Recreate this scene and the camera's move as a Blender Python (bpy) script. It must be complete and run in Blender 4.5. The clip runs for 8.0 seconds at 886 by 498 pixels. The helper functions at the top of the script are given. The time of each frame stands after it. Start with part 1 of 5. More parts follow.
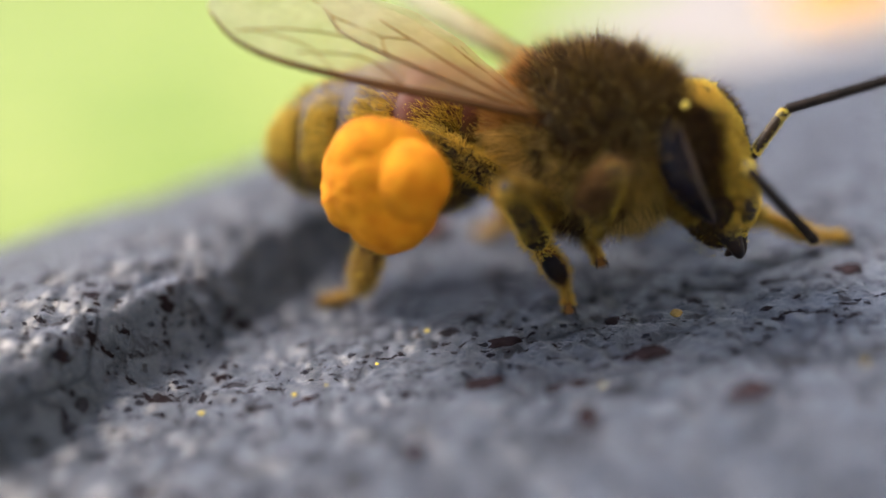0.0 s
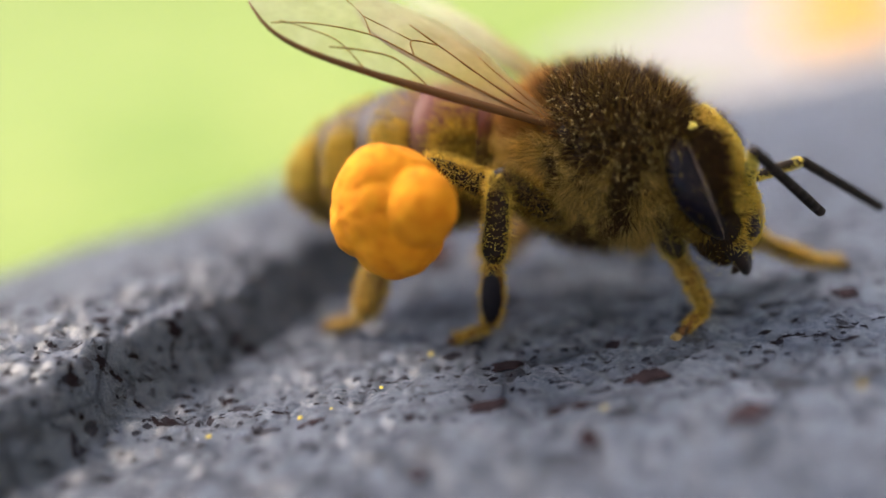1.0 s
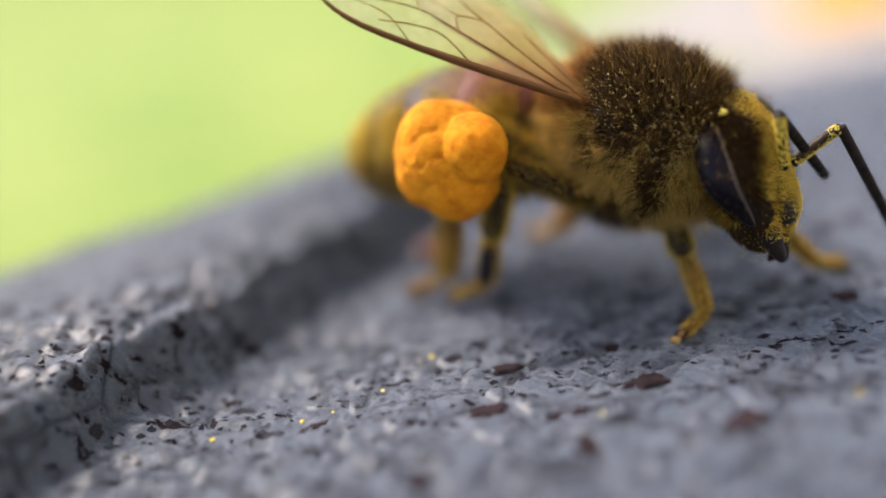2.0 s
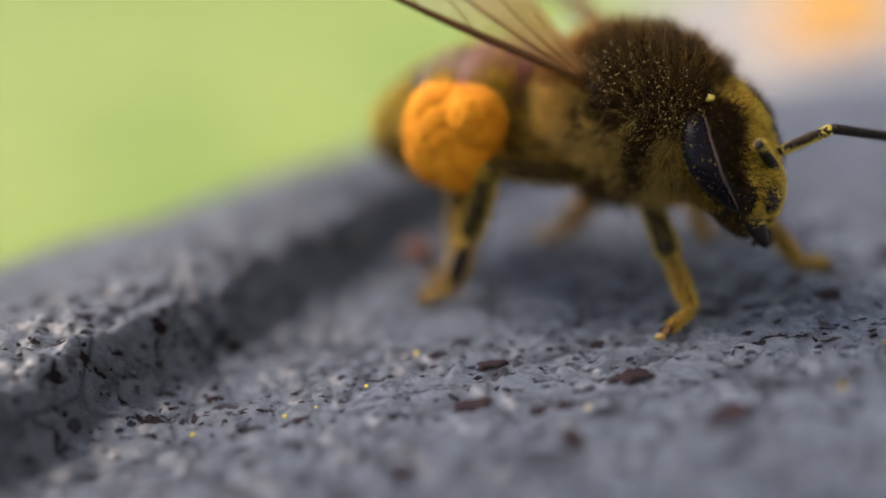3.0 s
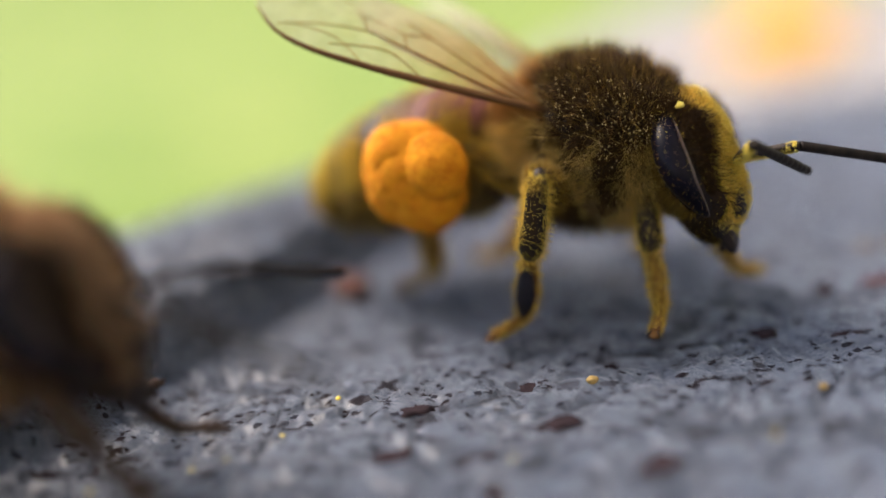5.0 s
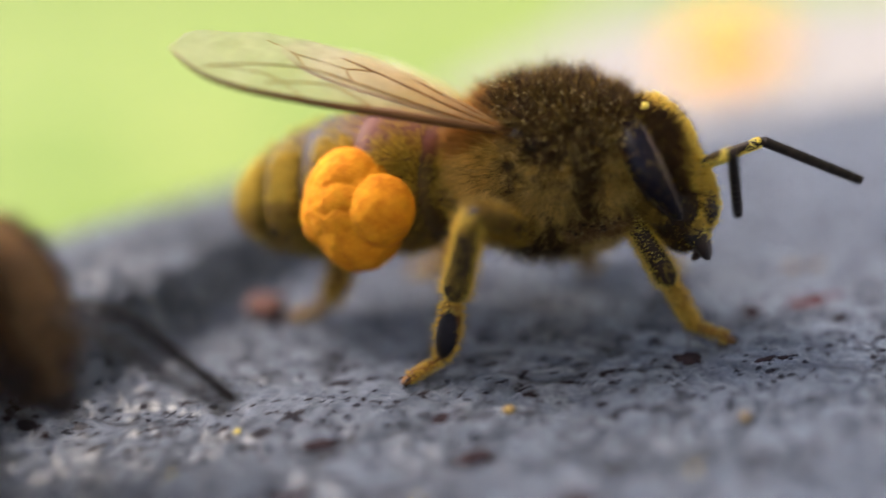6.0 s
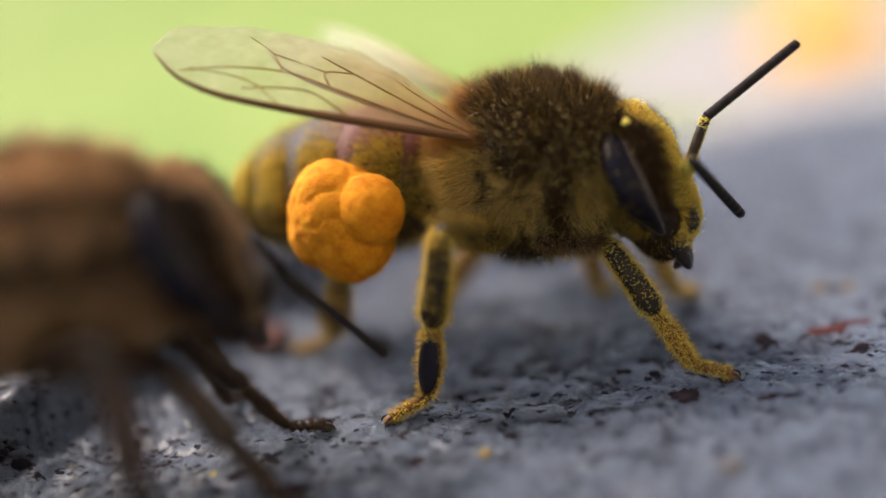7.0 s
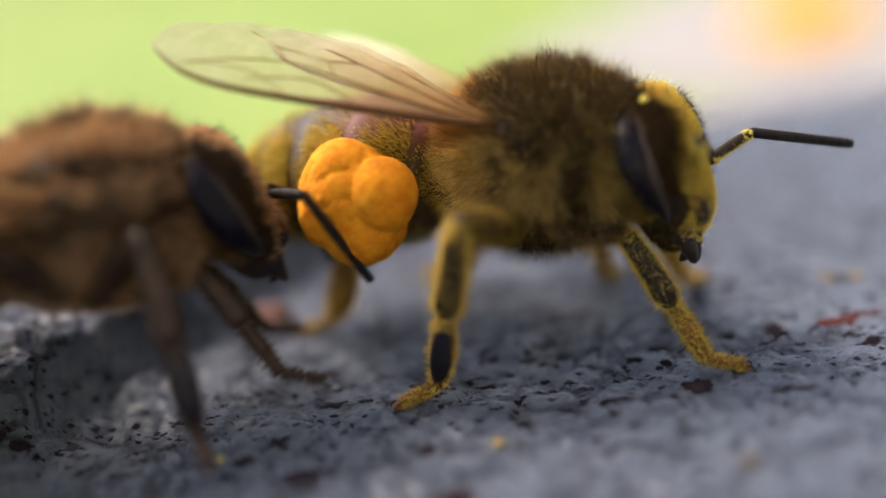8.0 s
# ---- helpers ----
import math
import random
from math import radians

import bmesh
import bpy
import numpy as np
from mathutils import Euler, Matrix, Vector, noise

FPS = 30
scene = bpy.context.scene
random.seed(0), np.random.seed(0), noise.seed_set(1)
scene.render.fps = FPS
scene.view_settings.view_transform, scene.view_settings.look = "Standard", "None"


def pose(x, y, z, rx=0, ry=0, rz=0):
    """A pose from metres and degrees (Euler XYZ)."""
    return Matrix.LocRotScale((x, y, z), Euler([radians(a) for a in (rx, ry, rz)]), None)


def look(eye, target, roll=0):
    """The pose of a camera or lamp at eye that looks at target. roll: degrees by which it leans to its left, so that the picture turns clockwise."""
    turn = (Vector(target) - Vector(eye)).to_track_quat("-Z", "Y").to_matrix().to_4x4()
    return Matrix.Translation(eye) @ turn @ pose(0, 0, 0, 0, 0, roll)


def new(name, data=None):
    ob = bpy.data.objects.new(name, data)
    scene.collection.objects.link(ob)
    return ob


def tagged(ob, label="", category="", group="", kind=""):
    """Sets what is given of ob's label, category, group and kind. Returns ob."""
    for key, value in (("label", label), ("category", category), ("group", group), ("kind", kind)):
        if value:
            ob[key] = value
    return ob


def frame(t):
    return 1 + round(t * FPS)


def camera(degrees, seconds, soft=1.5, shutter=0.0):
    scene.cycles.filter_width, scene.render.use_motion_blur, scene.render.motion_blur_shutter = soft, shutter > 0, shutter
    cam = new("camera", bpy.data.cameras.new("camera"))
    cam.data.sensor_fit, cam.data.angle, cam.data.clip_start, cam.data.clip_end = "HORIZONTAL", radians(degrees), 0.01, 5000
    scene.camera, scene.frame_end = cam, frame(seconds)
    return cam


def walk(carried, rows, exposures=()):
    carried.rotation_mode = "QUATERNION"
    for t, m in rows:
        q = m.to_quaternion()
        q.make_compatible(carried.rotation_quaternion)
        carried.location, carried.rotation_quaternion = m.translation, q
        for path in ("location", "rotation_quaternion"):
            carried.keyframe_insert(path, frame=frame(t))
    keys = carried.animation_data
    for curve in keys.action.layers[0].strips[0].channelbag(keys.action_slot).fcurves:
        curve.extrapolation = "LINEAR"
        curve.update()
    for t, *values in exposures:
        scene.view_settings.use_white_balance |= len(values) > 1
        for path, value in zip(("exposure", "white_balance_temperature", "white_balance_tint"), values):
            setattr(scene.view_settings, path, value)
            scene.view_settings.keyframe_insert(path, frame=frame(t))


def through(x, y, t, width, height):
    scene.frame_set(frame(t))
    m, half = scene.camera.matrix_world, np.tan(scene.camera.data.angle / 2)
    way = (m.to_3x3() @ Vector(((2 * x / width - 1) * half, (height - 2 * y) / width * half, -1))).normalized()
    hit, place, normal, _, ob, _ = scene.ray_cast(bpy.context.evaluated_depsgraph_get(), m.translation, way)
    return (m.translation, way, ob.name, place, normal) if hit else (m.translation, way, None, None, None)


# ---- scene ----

# One world unit is a metre; the shapes below are written in millimetres.
MM = 0.001


def mm(x, y, z, rx=0, ry=0, rz=0):
    return pose(x * MM, y * MM, z * MM, rx, ry, rz)


# ---- camera ----
cam = camera(58.0, 8.0, soft=1.5, shutter=0.3)
cam.data.dof.use_dof = True
cam.data.dof.focus_distance = 0.0187
cam.data.dof.aperture_fstop = 14.0

PATH = [
    (0.0, pose(0.00003, 0.00031, 0.00905, 68.50, 7.56, 0.30)),
    (0.5, pose(-0.00000, 0.00035, 0.00895, 68.37, 7.59, 0.34)),
    (1.0, pose(0.00005, -0.00005, 0.00915, 70.44, 7.75, 0.49)),
    (1.2, pose(0.00026, 0.00009, 0.00985, 68.73, 7.99, 1.05)),
    (2.3, pose(0.00010, 0.00004, 0.00954, 69.39, 7.55, 0.35)),
    (2.5, pose(-0.00000, 0.00000, 0.00930, 70.00, 7.19, 0.00)),
    (3.0, pose(0.00013, -0.00006, 0.00921, 70.11, 7.10, -0.13)),
    (3.3, pose(0.00015, -0.00010, 0.00946, 69.28, 6.79, -0.65)),
    (3.5, pose(0.00007, -0.00007, 0.00926, 70.08, 6.72, -2.27)),
    (3.7, pose(0.00220, -0.00045, 0.00940, 71.19, 7.72, -2.34)),
    (4.0, pose(0.00307, 0.00118, 0.00933, 71.51, 6.91, -4.17)),
    (4.2, pose(0.00306, 0.00091, 0.00891, 72.92, 7.40, -2.17)),
    (4.5, pose(0.00126, 0.00105, 0.00871, 73.34, 7.01, -2.27)),
    (4.7, pose(0.00105, 0.00126, 0.00915, 71.90, 6.50, -2.54)),
    (5.8, pose(0.00088, -0.00056, 0.00925, 70.80, 5.20, -4.85)),
    (6.0, pose(0.00197, 0.00199, 0.00901, 71.69, 4.78, -6.11)),
    (6.5, pose(0.00440, 0.00274, 0.00963, 71.56, 7.44, -1.91)),
    (7.0, pose(0.00459, 0.00263, 0.00937, 72.18, 7.96, -0.57)),
    (7.5, pose(0.00433, 0.00301, 0.00948, 70.91, 7.22, -0.72)),
    (8.0, pose(0.00384, 0.00312, 0.00964, 69.95, 6.42, -1.62)),
]
walk(cam, PATH, exposures=[(t, e, 6900, 15) for t, e in ((0, 0.97), (1.0, 1.0), (2.5, 0.92), (3.0, 0.55), (3.5, 0.56), (4.0, 0.64), (4.5, 0.76), (6.0, 0.92), (6.5, 0.82), (7.0, 0.88), (7.5, 0.98), (8.0, 0.95))])

# ---- light: a hazy sun over the garden beyond the rim, behind the bees ----
SUN_HEIGHT, SUN_BEARING = 54.0, -56.0   # degrees above the ground; degrees from ahead (+y), clockwise
world = bpy.data.worlds.new("sky")
scene.world = world
world.use_nodes = True
wt = world.node_tree
sky = wt.nodes.new("ShaderNodeTexSky")
sky.sky_type = "NISHITA"
sky.sun_disc = False
sky.dust_density = 3.0
sky.ozone_density = 0.7
sky.sun_elevation = radians(SUN_HEIGHT)
sky.sun_rotation = radians(SUN_BEARING)
wt.links.new(sky.outputs[0], wt.nodes["Background"].inputs[0])
wt.nodes["Background"].inputs[1].default_value = 0.145

sun = new("sun", bpy.data.lights.new("sun", "SUN"))
sun.data.energy, sun.data.angle, sun.data.color = 3.4, radians(24), (1.0, 0.915, 0.80)
_b, _e = radians(SUN_BEARING), radians(SUN_HEIGHT)
SUN_WAY = Vector((math.sin(_b) * math.cos(_e), math.cos(_b) * math.cos(_e), math.sin(_e)))
sun.matrix_world = look(SUN_WAY * 5, (0, 0, 0))

# ---- mesh helpers ----


def put_mesh(name, verts, faces, mat, parent=None, label="", smooth=True, kind=""):
    """One mesh object from vertices in millimetres."""
    me = bpy.data.meshes.new(name)
    v = np.asarray(verts, float) * MM
    me.from_pydata(v.tolist(), [], faces.tolist() if isinstance(faces, np.ndarray) else [tuple(f) for f in faces])
    me.polygons.foreach_set("use_smooth", [smooth] * len(me.polygons))
    for m in (mat if isinstance(mat, (list, tuple)) else [mat]):
        me.materials.append(m)
    me.update()
    ob = new(name, me)
    ob.parent = parent
    if label or kind:
        tagged(ob, label=label, kind=kind)
    return ob


class Shape:
    """Gathers vertices and faces of one mesh."""

    def __init__(self):
        self.v, self.f, self.n = [], [], 0

    def add(self, verts, faces):
        verts = np.asarray(verts, float)
        self.v.append(verts)
        self.f.extend([tuple(int(i) + self.n for i in f) for f in faces])
        self.n += len(verts)
        return self

    def put(self, name, mat, parent=None, label="", smooth=True, kind=""):
        return put_mesh(name, np.concatenate(self.v), self.f, mat, parent, label, smooth, kind)


def rings_to_faces(nr, ns, close=True):
    f = [(i * ns + j, i * ns + (j + 1) % ns, (i + 1) * ns + (j + 1) % ns, (i + 1) * ns + j) for i in range(nr - 1) for j in range(ns)]
    if close:
        f.append(tuple(range(ns - 1, -1, -1)))
        f.append(tuple((nr - 1) * ns + j for j in range(ns)))
    return f


def tube(points, radii, ns=10, flat=1.0, up=(0, 0, 1)):
    """A tube along points; flat squeezes it across the up direction."""
    p = np.asarray(points, float)
    d = np.gradient(p, axis=0)
    d /= np.linalg.norm(d, axis=1)[:, None]
    up = np.asarray(up, float)
    v = []
    for c, w, r in zip(p, d, radii):
        s = np.cross(w, up)
        s /= max(np.linalg.norm(s), 1e-6)
        u = np.cross(s, w)
        a = np.arange(ns) * 2 * np.pi / ns
        v.append(c + r * (np.cos(a)[:, None] * u + flat * np.sin(a)[:, None] * s))
    return np.concatenate(v), rings_to_faces(len(p), ns)


def curve_points(keys, n):
    """n points on a smooth curve through the keys."""
    k = np.asarray(keys, float)
    s = np.linspace(0, len(k) - 1, n)
    out = []
    for x in s:
        i = min(int(x), len(k) - 2)
        f = x - i
        p0, p1, p2, p3 = k[max(i - 1, 0)], k[i], k[i + 1], k[min(i + 2, len(k) - 1)]
        out.append(0.5 * (2 * p1 + (p2 - p0) * f + (2 * p0 - 5 * p1 + 4 * p2 - p3) * f * f + (3 * p1 - p0 - 3 * p2 + p3) * f ** 3))
    return np.array(out)


class Barrel:
    """A body of elliptic rings along x: rows of x, half width, half height, middle height."""

    def __init__(self, rows, n=36):
        k = curve_points(rows, n)
        self.x, self.w, self.h, self.c = k[:, 0], np.maximum(k[:, 1], 0.02), np.maximum(k[:, 2], 0.02), k[:, 3]

    def at(self, s, a):
        """Places and outward normals at s (0 to 1 along) and angle a (0 is up, 90 degrees is the right side)."""
        i = s * (len(self.x) - 1)
        g = lambda arr: np.interp(i, np.arange(len(arr)), arr)
        x, w, h, c = g(self.x), g(self.w), g(self.h), g(self.c)
        dx = np.gradient(self.x)
        dw, dh = g(np.gradient(self.w) / dx), g(np.gradient(self.h) / dx)
        p = np.stack([x, -w * np.sin(a), c + h * np.cos(a)], -1)
        n = np.stack([-(dw * np.sin(a) ** 2 + dh * np.cos(a) ** 2), -np.sin(a) * h / w, np.cos(a)], -1)
        n[..., 0] = np.clip(n[..., 0], -1.5, 1.5)
        return p, n / np.linalg.norm(n, axis=-1, keepdims=True)

    def mesh(self, s0=0.0, s1=1.0, nr=30, ns=40, grow=0.0, rough=0.0):
        s = np.linspace(s0, s1, nr)
        a = np.arange(ns) * 2 * np.pi / ns
        p, n = self.at(np.repeat(s, ns), np.tile(a, nr))
        p = p + n * grow
        if rough:
            p += n * (rng.random(len(p))[:, None] - 0.5) * rough
        return p, rings_to_faces(nr, ns)

    def scatter(self, count, s0=0.02, s1=0.98):
        s, a = rng.uniform(s0, s1, count * 2), rng.uniform(-np.pi, np.pi, count * 2)
        area = np.interp(s * (len(self.x) - 1), np.arange(len(self.x)), self.w + self.h)
        keep = rng.random(count * 2) < area / area.max()
        s, a = s[keep][:count], a[keep][:count]
        return (*self.at(s, a), s, a)


def strands(p, n, length, radius, lean=(0, 0, 0), spread=0.35, droop=0.12, tuft=0.0):
    """Hairs as thin bent three-sided spikes at the places p, along the normals n."""
    m = len(p)
    d = n + np.asarray(lean) + rng.normal(0, spread, (m, 3))
    if tuft:    # neighbours lean the same way, so that the hairs gather in tufts
        d += tuft * np.array([noise.noise_vector(Vector(q) * 2.3)[:] for q in p])
    d /= np.linalg.norm(d, axis=1)[:, None]
    L = (length * rng.uniform(0.6, 1.15, m))[:, None] if np.isscalar(length) else (length * rng.uniform(0.6, 1.15, m))[:, None]
    s = np.cross(d, rng.normal(0, 1, (m, 3)))
    s /= np.linalg.norm(s, axis=1)[:, None]
    u = np.cross(d, s)
    bend = rng.normal(0, droop, (m, 3)) + np.array([0, 0, -droop * 0.4])
    mid = p + d * L * 0.55 + bend * L * 0.25
    tip = p + d * L + bend * L
    base = p - d * 0.04
    v = np.empty((m, 7, 3))
    for k in range(3):
        o = math.cos(k * 2.094) * s + math.sin(k * 2.094) * u
        v[:, k] = base + o * radius
        v[:, 3 + k] = mid + o * radius * 0.75
    v[:, 6] = tip
    i = np.arange(m)[:, None] * 7
    f = []
    for k in range(3):
        q = (k + 1) % 3
        f += [np.concatenate([i + k, i + q, i + 3 + q], 1), np.concatenate([i + k, i + 3 + q, i + 3 + k], 1), np.concatenate([i + 3 + k, i + 3 + q, i + 6], 1)]
    return v.reshape(-1, 3), np.concatenate(f)


OCTA_V = np.array([(1, 0, 0), (-1, 0, 0), (0, 1, 0), (0, -1, 0), (0, 0, 1), (0, 0, -1)], float)
OCTA_F = np.array([(0, 2, 4), (2, 1, 4), (1, 3, 4), (3, 0, 4), (2, 0, 5), (1, 2, 5), (3, 1, 5), (0, 3, 5)])


def dust(p, size):
    """Grains of pollen at the places p, as small uneven eight-sided bodies."""
    m = len(p)
    r = size * rng.uniform(0.5, 1.3, (m, 1, 1)) * rng.uniform(0.7, 1.2, (m, 6, 1))
    v = p[:, None, :] + OCTA_V[None] * r
    f = OCTA_F[None] + (np.arange(m) * 6)[:, None, None]
    return v.reshape(-1, 3), f.reshape(-1, 3)


def lumpy(radii, seed, rough=0.08, scale=1.2, n=3):
    """A rounded lump with an uneven skin."""
    bm = bmesh.new()
    bmesh.ops.create_icosphere(bm, subdivisions=n, radius=1.0)
    v = np.array([x.co[:] for x in bm.verts])
    f = [[q.index for q in y.verts] for y in bm.faces]
    bm.free()
    out = []
    for q in v:
        k = noise.noise(Vector(q) * scale + Vector((seed, 0, 0))) + 0.5 * noise.noise(Vector(q) * scale * 2.7 + Vector((0, seed, 0)))
        out.append(q * np.asarray(radii) * (1 + rough * 2 * k))
    return np.array(out), np.array(f)


rng = np.random.default_rng(7)

# ---- materials ----


class Nodes:
    """Short writing of a node material; places are in millimetres."""

    def __init__(self, name, where="Object"):
        self.mat = bpy.data.materials.new(name)
        self.mat.use_nodes = True
        self.t = self.mat.node_tree
        self.bsdf = self.t.nodes["Principled BSDF"]
        co = self.n("ShaderNodeTexCoord")
        mp = self.n("ShaderNodeMapping")
        mp.inputs["Scale"].default_value = (1000, 1000, 1000)
        self.link(co.outputs[where], mp.inputs["Vector"])
        self.place = mp.outputs[0]

    def n(self, kind, **kw):
        node = self.t.nodes.new(kind)
        for k, v in kw.items():
            node.inputs[k.replace("_", " ")].default_value = v
        return node

    def link(self, a, b):
        self.t.links.new(a, b)

    def noise(self, scale, detail=4.0, rough=0.55, stretch=None):
        t = self.n("ShaderNodeTexNoise", Scale=scale, Detail=detail, Roughness=rough)
        v = self.place
        if stretch:
            m = self.n("ShaderNodeMapping")
            m.inputs["Rotation"].default_value = (0, 0, radians(stretch[3]))
            m.inputs["Scale"].default_value = stretch[:3]
            self.link(v, m.inputs["Vector"])
            v = m.outputs[0]
        self.link(v, t.inputs["Vector"])
        return t.outputs[0]

    def cells(self, scale, feature="DISTANCE_TO_EDGE", warp=0.0):
        t = self.n("ShaderNodeTexVoronoi", Scale=scale)
        t.feature = feature
        v = self.place
        if warp:
            w = self.n("ShaderNodeTexNoise", Scale=scale * 1.7, Detail=3.0)
            self.link(v, w.inputs["Vector"])
            m = self.n("ShaderNodeVectorMath")
            m.operation = "MULTIPLY_ADD"
            self.link(w.outputs[1], m.inputs[0])
            m.inputs[1].default_value = (warp, warp, warp)
            self.link(v, m.inputs[2])
            v = m.outputs[0]
        self.link(v, t.inputs["Vector"])
        return t.outputs["Distance"]

    def spots(self, scale, size, warp=0.0, stretch=(1, 1, 1, 0)):
        """Separate ragged spots, one to a cell at most, of uneven size: 1 inside, 0 outside."""
        m = self.n("ShaderNodeMapping")
        m.inputs["Rotation"].default_value = (0, 0, radians(stretch[3]))
        m.inputs["Scale"].default_value = stretch[:3]
        w = self.n("ShaderNodeTexNoise", Scale=scale * 2.6, Detail=4.0)
        self.link(self.place, w.inputs["Vector"])
        a = self.n("ShaderNodeVectorMath")
        a.operation = "MULTIPLY_ADD"
        self.link(w.outputs[1], a.inputs[0])
        a.inputs[1].default_value = (warp, warp, warp)
        self.link(self.place, a.inputs[2])
        self.link(a.outputs[0], m.inputs["Vector"])
        t = self.n("ShaderNodeTexVoronoi", Scale=scale)
        self.link(m.outputs[0], t.inputs["Vector"])
        each = self.n("ShaderNodeSeparateColor")
        self.link(t.outputs["Color"], each.inputs[0])
        reach = self.math("MULTIPLY", each.outputs[0], size)
        return self.ramp(self.math("SUBTRACT", self.math("ADD", 0.5, reach), t.outputs["Distance"]), (0.47, 0.0), (0.53, 1.0))

    def ramp(self, value, *stops):
        r = self.n("ShaderNodeValToRGB")
        while len(r.color_ramp.elements) < len(stops):
            r.color_ramp.elements.new(0.5)
        for e, (p, c) in zip(r.color_ramp.elements, stops):
            e.position = p
            e.color = (*c, 1) if not np.isscalar(c) else (c, c, c, 1)
        self.link(value, r.inputs[0])
        return r.outputs[0]

    def mix(self, fac, a, b, how="MIX"):
        m = self.n("ShaderNodeMix")
        m.data_type, m.blend_type = "RGBA", how
        for value, socket in ((fac, m.inputs[0]), (a, m.inputs[6]), (b, m.inputs[7])):
            if hasattr(value, "is_linked"):
                self.link(value, socket)
            elif np.isscalar(value):
                socket.default_value = value
            else:
                socket.default_value = (*value, 1)
        return m.outputs[2]

    def math(self, how, a, b=0.0):
        m = self.n("ShaderNodeMath")
        m.operation = how
        for value, socket in ((a, m.inputs[0]), (b, m.inputs[1])):
            if hasattr(value, "is_linked"):
                self.link(value, socket)
            else:
                socket.default_value = value
        return m.outputs[0]

    def axis(self, k):
        s = self.n("ShaderNodeSeparateXYZ")
        self.link(self.place, s.inputs[0])
        return s.outputs[k]

    def bump(self, height, strength, distance, under=None):
        b = self.n("ShaderNodeBump", Strength=strength, Distance=distance * MM)
        self.link(height, b.inputs["Height"])
        if under is not None:
            self.link(under, b.inputs["Normal"])
        return b.outputs[0]

    def done(self, color=None, rough=0.5, normal=None, metal=0.0, **kw):
        for value, key in ((color, "Base Color"), (rough, "Roughness"), (normal, "Normal"), (metal, "Metallic")):
            if value is None:
                continue
            if hasattr(value, "is_linked"):
                self.link(value, self.bsdf.inputs[key])
            elif np.isscalar(value):
                self.bsdf.inputs[key].default_value = value
            else:
                self.bsdf.inputs[key].default_value = (*value, 1)
        for k, v in kw.items():
            self.bsdf.inputs[k.replace("_", " ")].default_value = v
        return self.mat


def m_paint():
    """Old blue-grey paint: crazed, chipped to the dark wood in many small spots."""
    s = Nodes("old_paint")
    tone = s.mix(s.noise(0.16, 5), (0.067, 0.105, 0.178), (0.096, 0.142, 0.225))
    tone = s.mix(s.ramp(s.noise(1.3, 6, 0.65), (0.40, 0.0), (0.70, 1.0)), tone, (0.130, 0.173, 0.250))
    # plates of paint with fine dark cracks between them, and larger breaks
    craze, large = s.cells(0.95, warp=0.5), s.cells(0.36, warp=0.9)
    some = s.ramp(s.noise(0.30, 3), (0.37, 0.15), (0.54, 1.0))
    crack = s.math("MULTIPLY", s.ramp(craze, (0.0, 1.0), (0.11, 0.0)), s.math("MULTIPLY", some, s.ramp(s.noise(1.1, 3), (0.38, 0.15), (0.55, 0.8))))
    crack = s.math("MAXIMUM", crack, s.math("MULTIPLY", s.ramp(large, (0.0, 1.0), (0.05, 0.0)), some))
    # chips: ragged islands, more of them in some stretches and along the cracks
    chip_n = s.noise(2.4, 7, 0.64, (0.6, 1.5, 1, -12))
    many = s.math("ADD", s.math("MULTIPLY", s.noise(0.22, 2), 0.26), s.ramp(craze, (0.0, 0.07), (0.20, 0.0)))
    chip = s.ramp(s.math("ADD", chip_n, many), (0.755, 0.0), (0.80, 1.0))
    pit = s.math("MULTIPLY", s.ramp(s.noise(3.6, 5, 0.6, (0.7, 1.3, 1, -12)), (0.585, 0.0), (0.66, 1.0)), s.ramp(s.noise(0.33, 3), (0.40, 0.0), (0.56, 1.0)))
    # rows of separate chips, and pin-prick pits between them
    often = s.ramp(s.noise(0.20, 2), (0.36, 0.25), (0.60, 1.0))
    chip = s.math("MAXIMUM", chip, s.math("MULTIPLY", s.spots(1.7, 0.40, 0.24, (0.65, 1.35, 1, -14)), often))
    pit = s.math("MAXIMUM", pit, s.math("MULTIPLY", s.spots(4.2, 0.42, 0.10, (0.8, 1.2, 1, -14)), s.ramp(s.noise(0.45, 2), (0.30, 0.0), (0.46, 1.0))))
    dark = s.mix(s.noise(2.6, 5), (0.012, 0.009, 0.013), (0.045, 0.032, 0.040))
    c = s.mix(s.math("MULTIPLY", crack, 0.7), tone, (0.035, 0.035, 0.042))
    c = s.mix(s.math("MULTIPLY", pit, 0.8), c, dark)
    c = s.mix(chip, c, dark)
    # relief
    deep = s.math("MAXIMUM", s.math("MAXIMUM", chip, pit), s.math("MULTIPLY", crack, 0.8))
    b = s.bump(s.math("SUBTRACT", 1.0, deep), 0.9, 0.10)
    b = s.bump(s.ramp(craze, (0.0, 0.0), (0.06, 0.7), (0.26, 1.0)), 0.7, 0.09, b)
    b = s.bump(s.noise(4.2, 6, 0.66), 1.0, 0.36, b)
    b = s.bump(s.noise(13.0, 4, 0.65), 1.0, 0.24, b)
    rough = s.mix(deep, s.ramp(s.noise(2.0, 4), (0.3, 0.30), (0.7, 0.52)), (0.85, 0.85, 0.85))
    s.link(s.math("SUBTRACT", 0.5, s.math("MULTIPLY", deep, 0.44)), s.bsdf.inputs["Specular IOR Level"])
    s.link(s.math("SUBTRACT", 0.35, s.math("MULTIPLY", deep, 0.35)), s.bsdf.inputs["Coat Weight"])
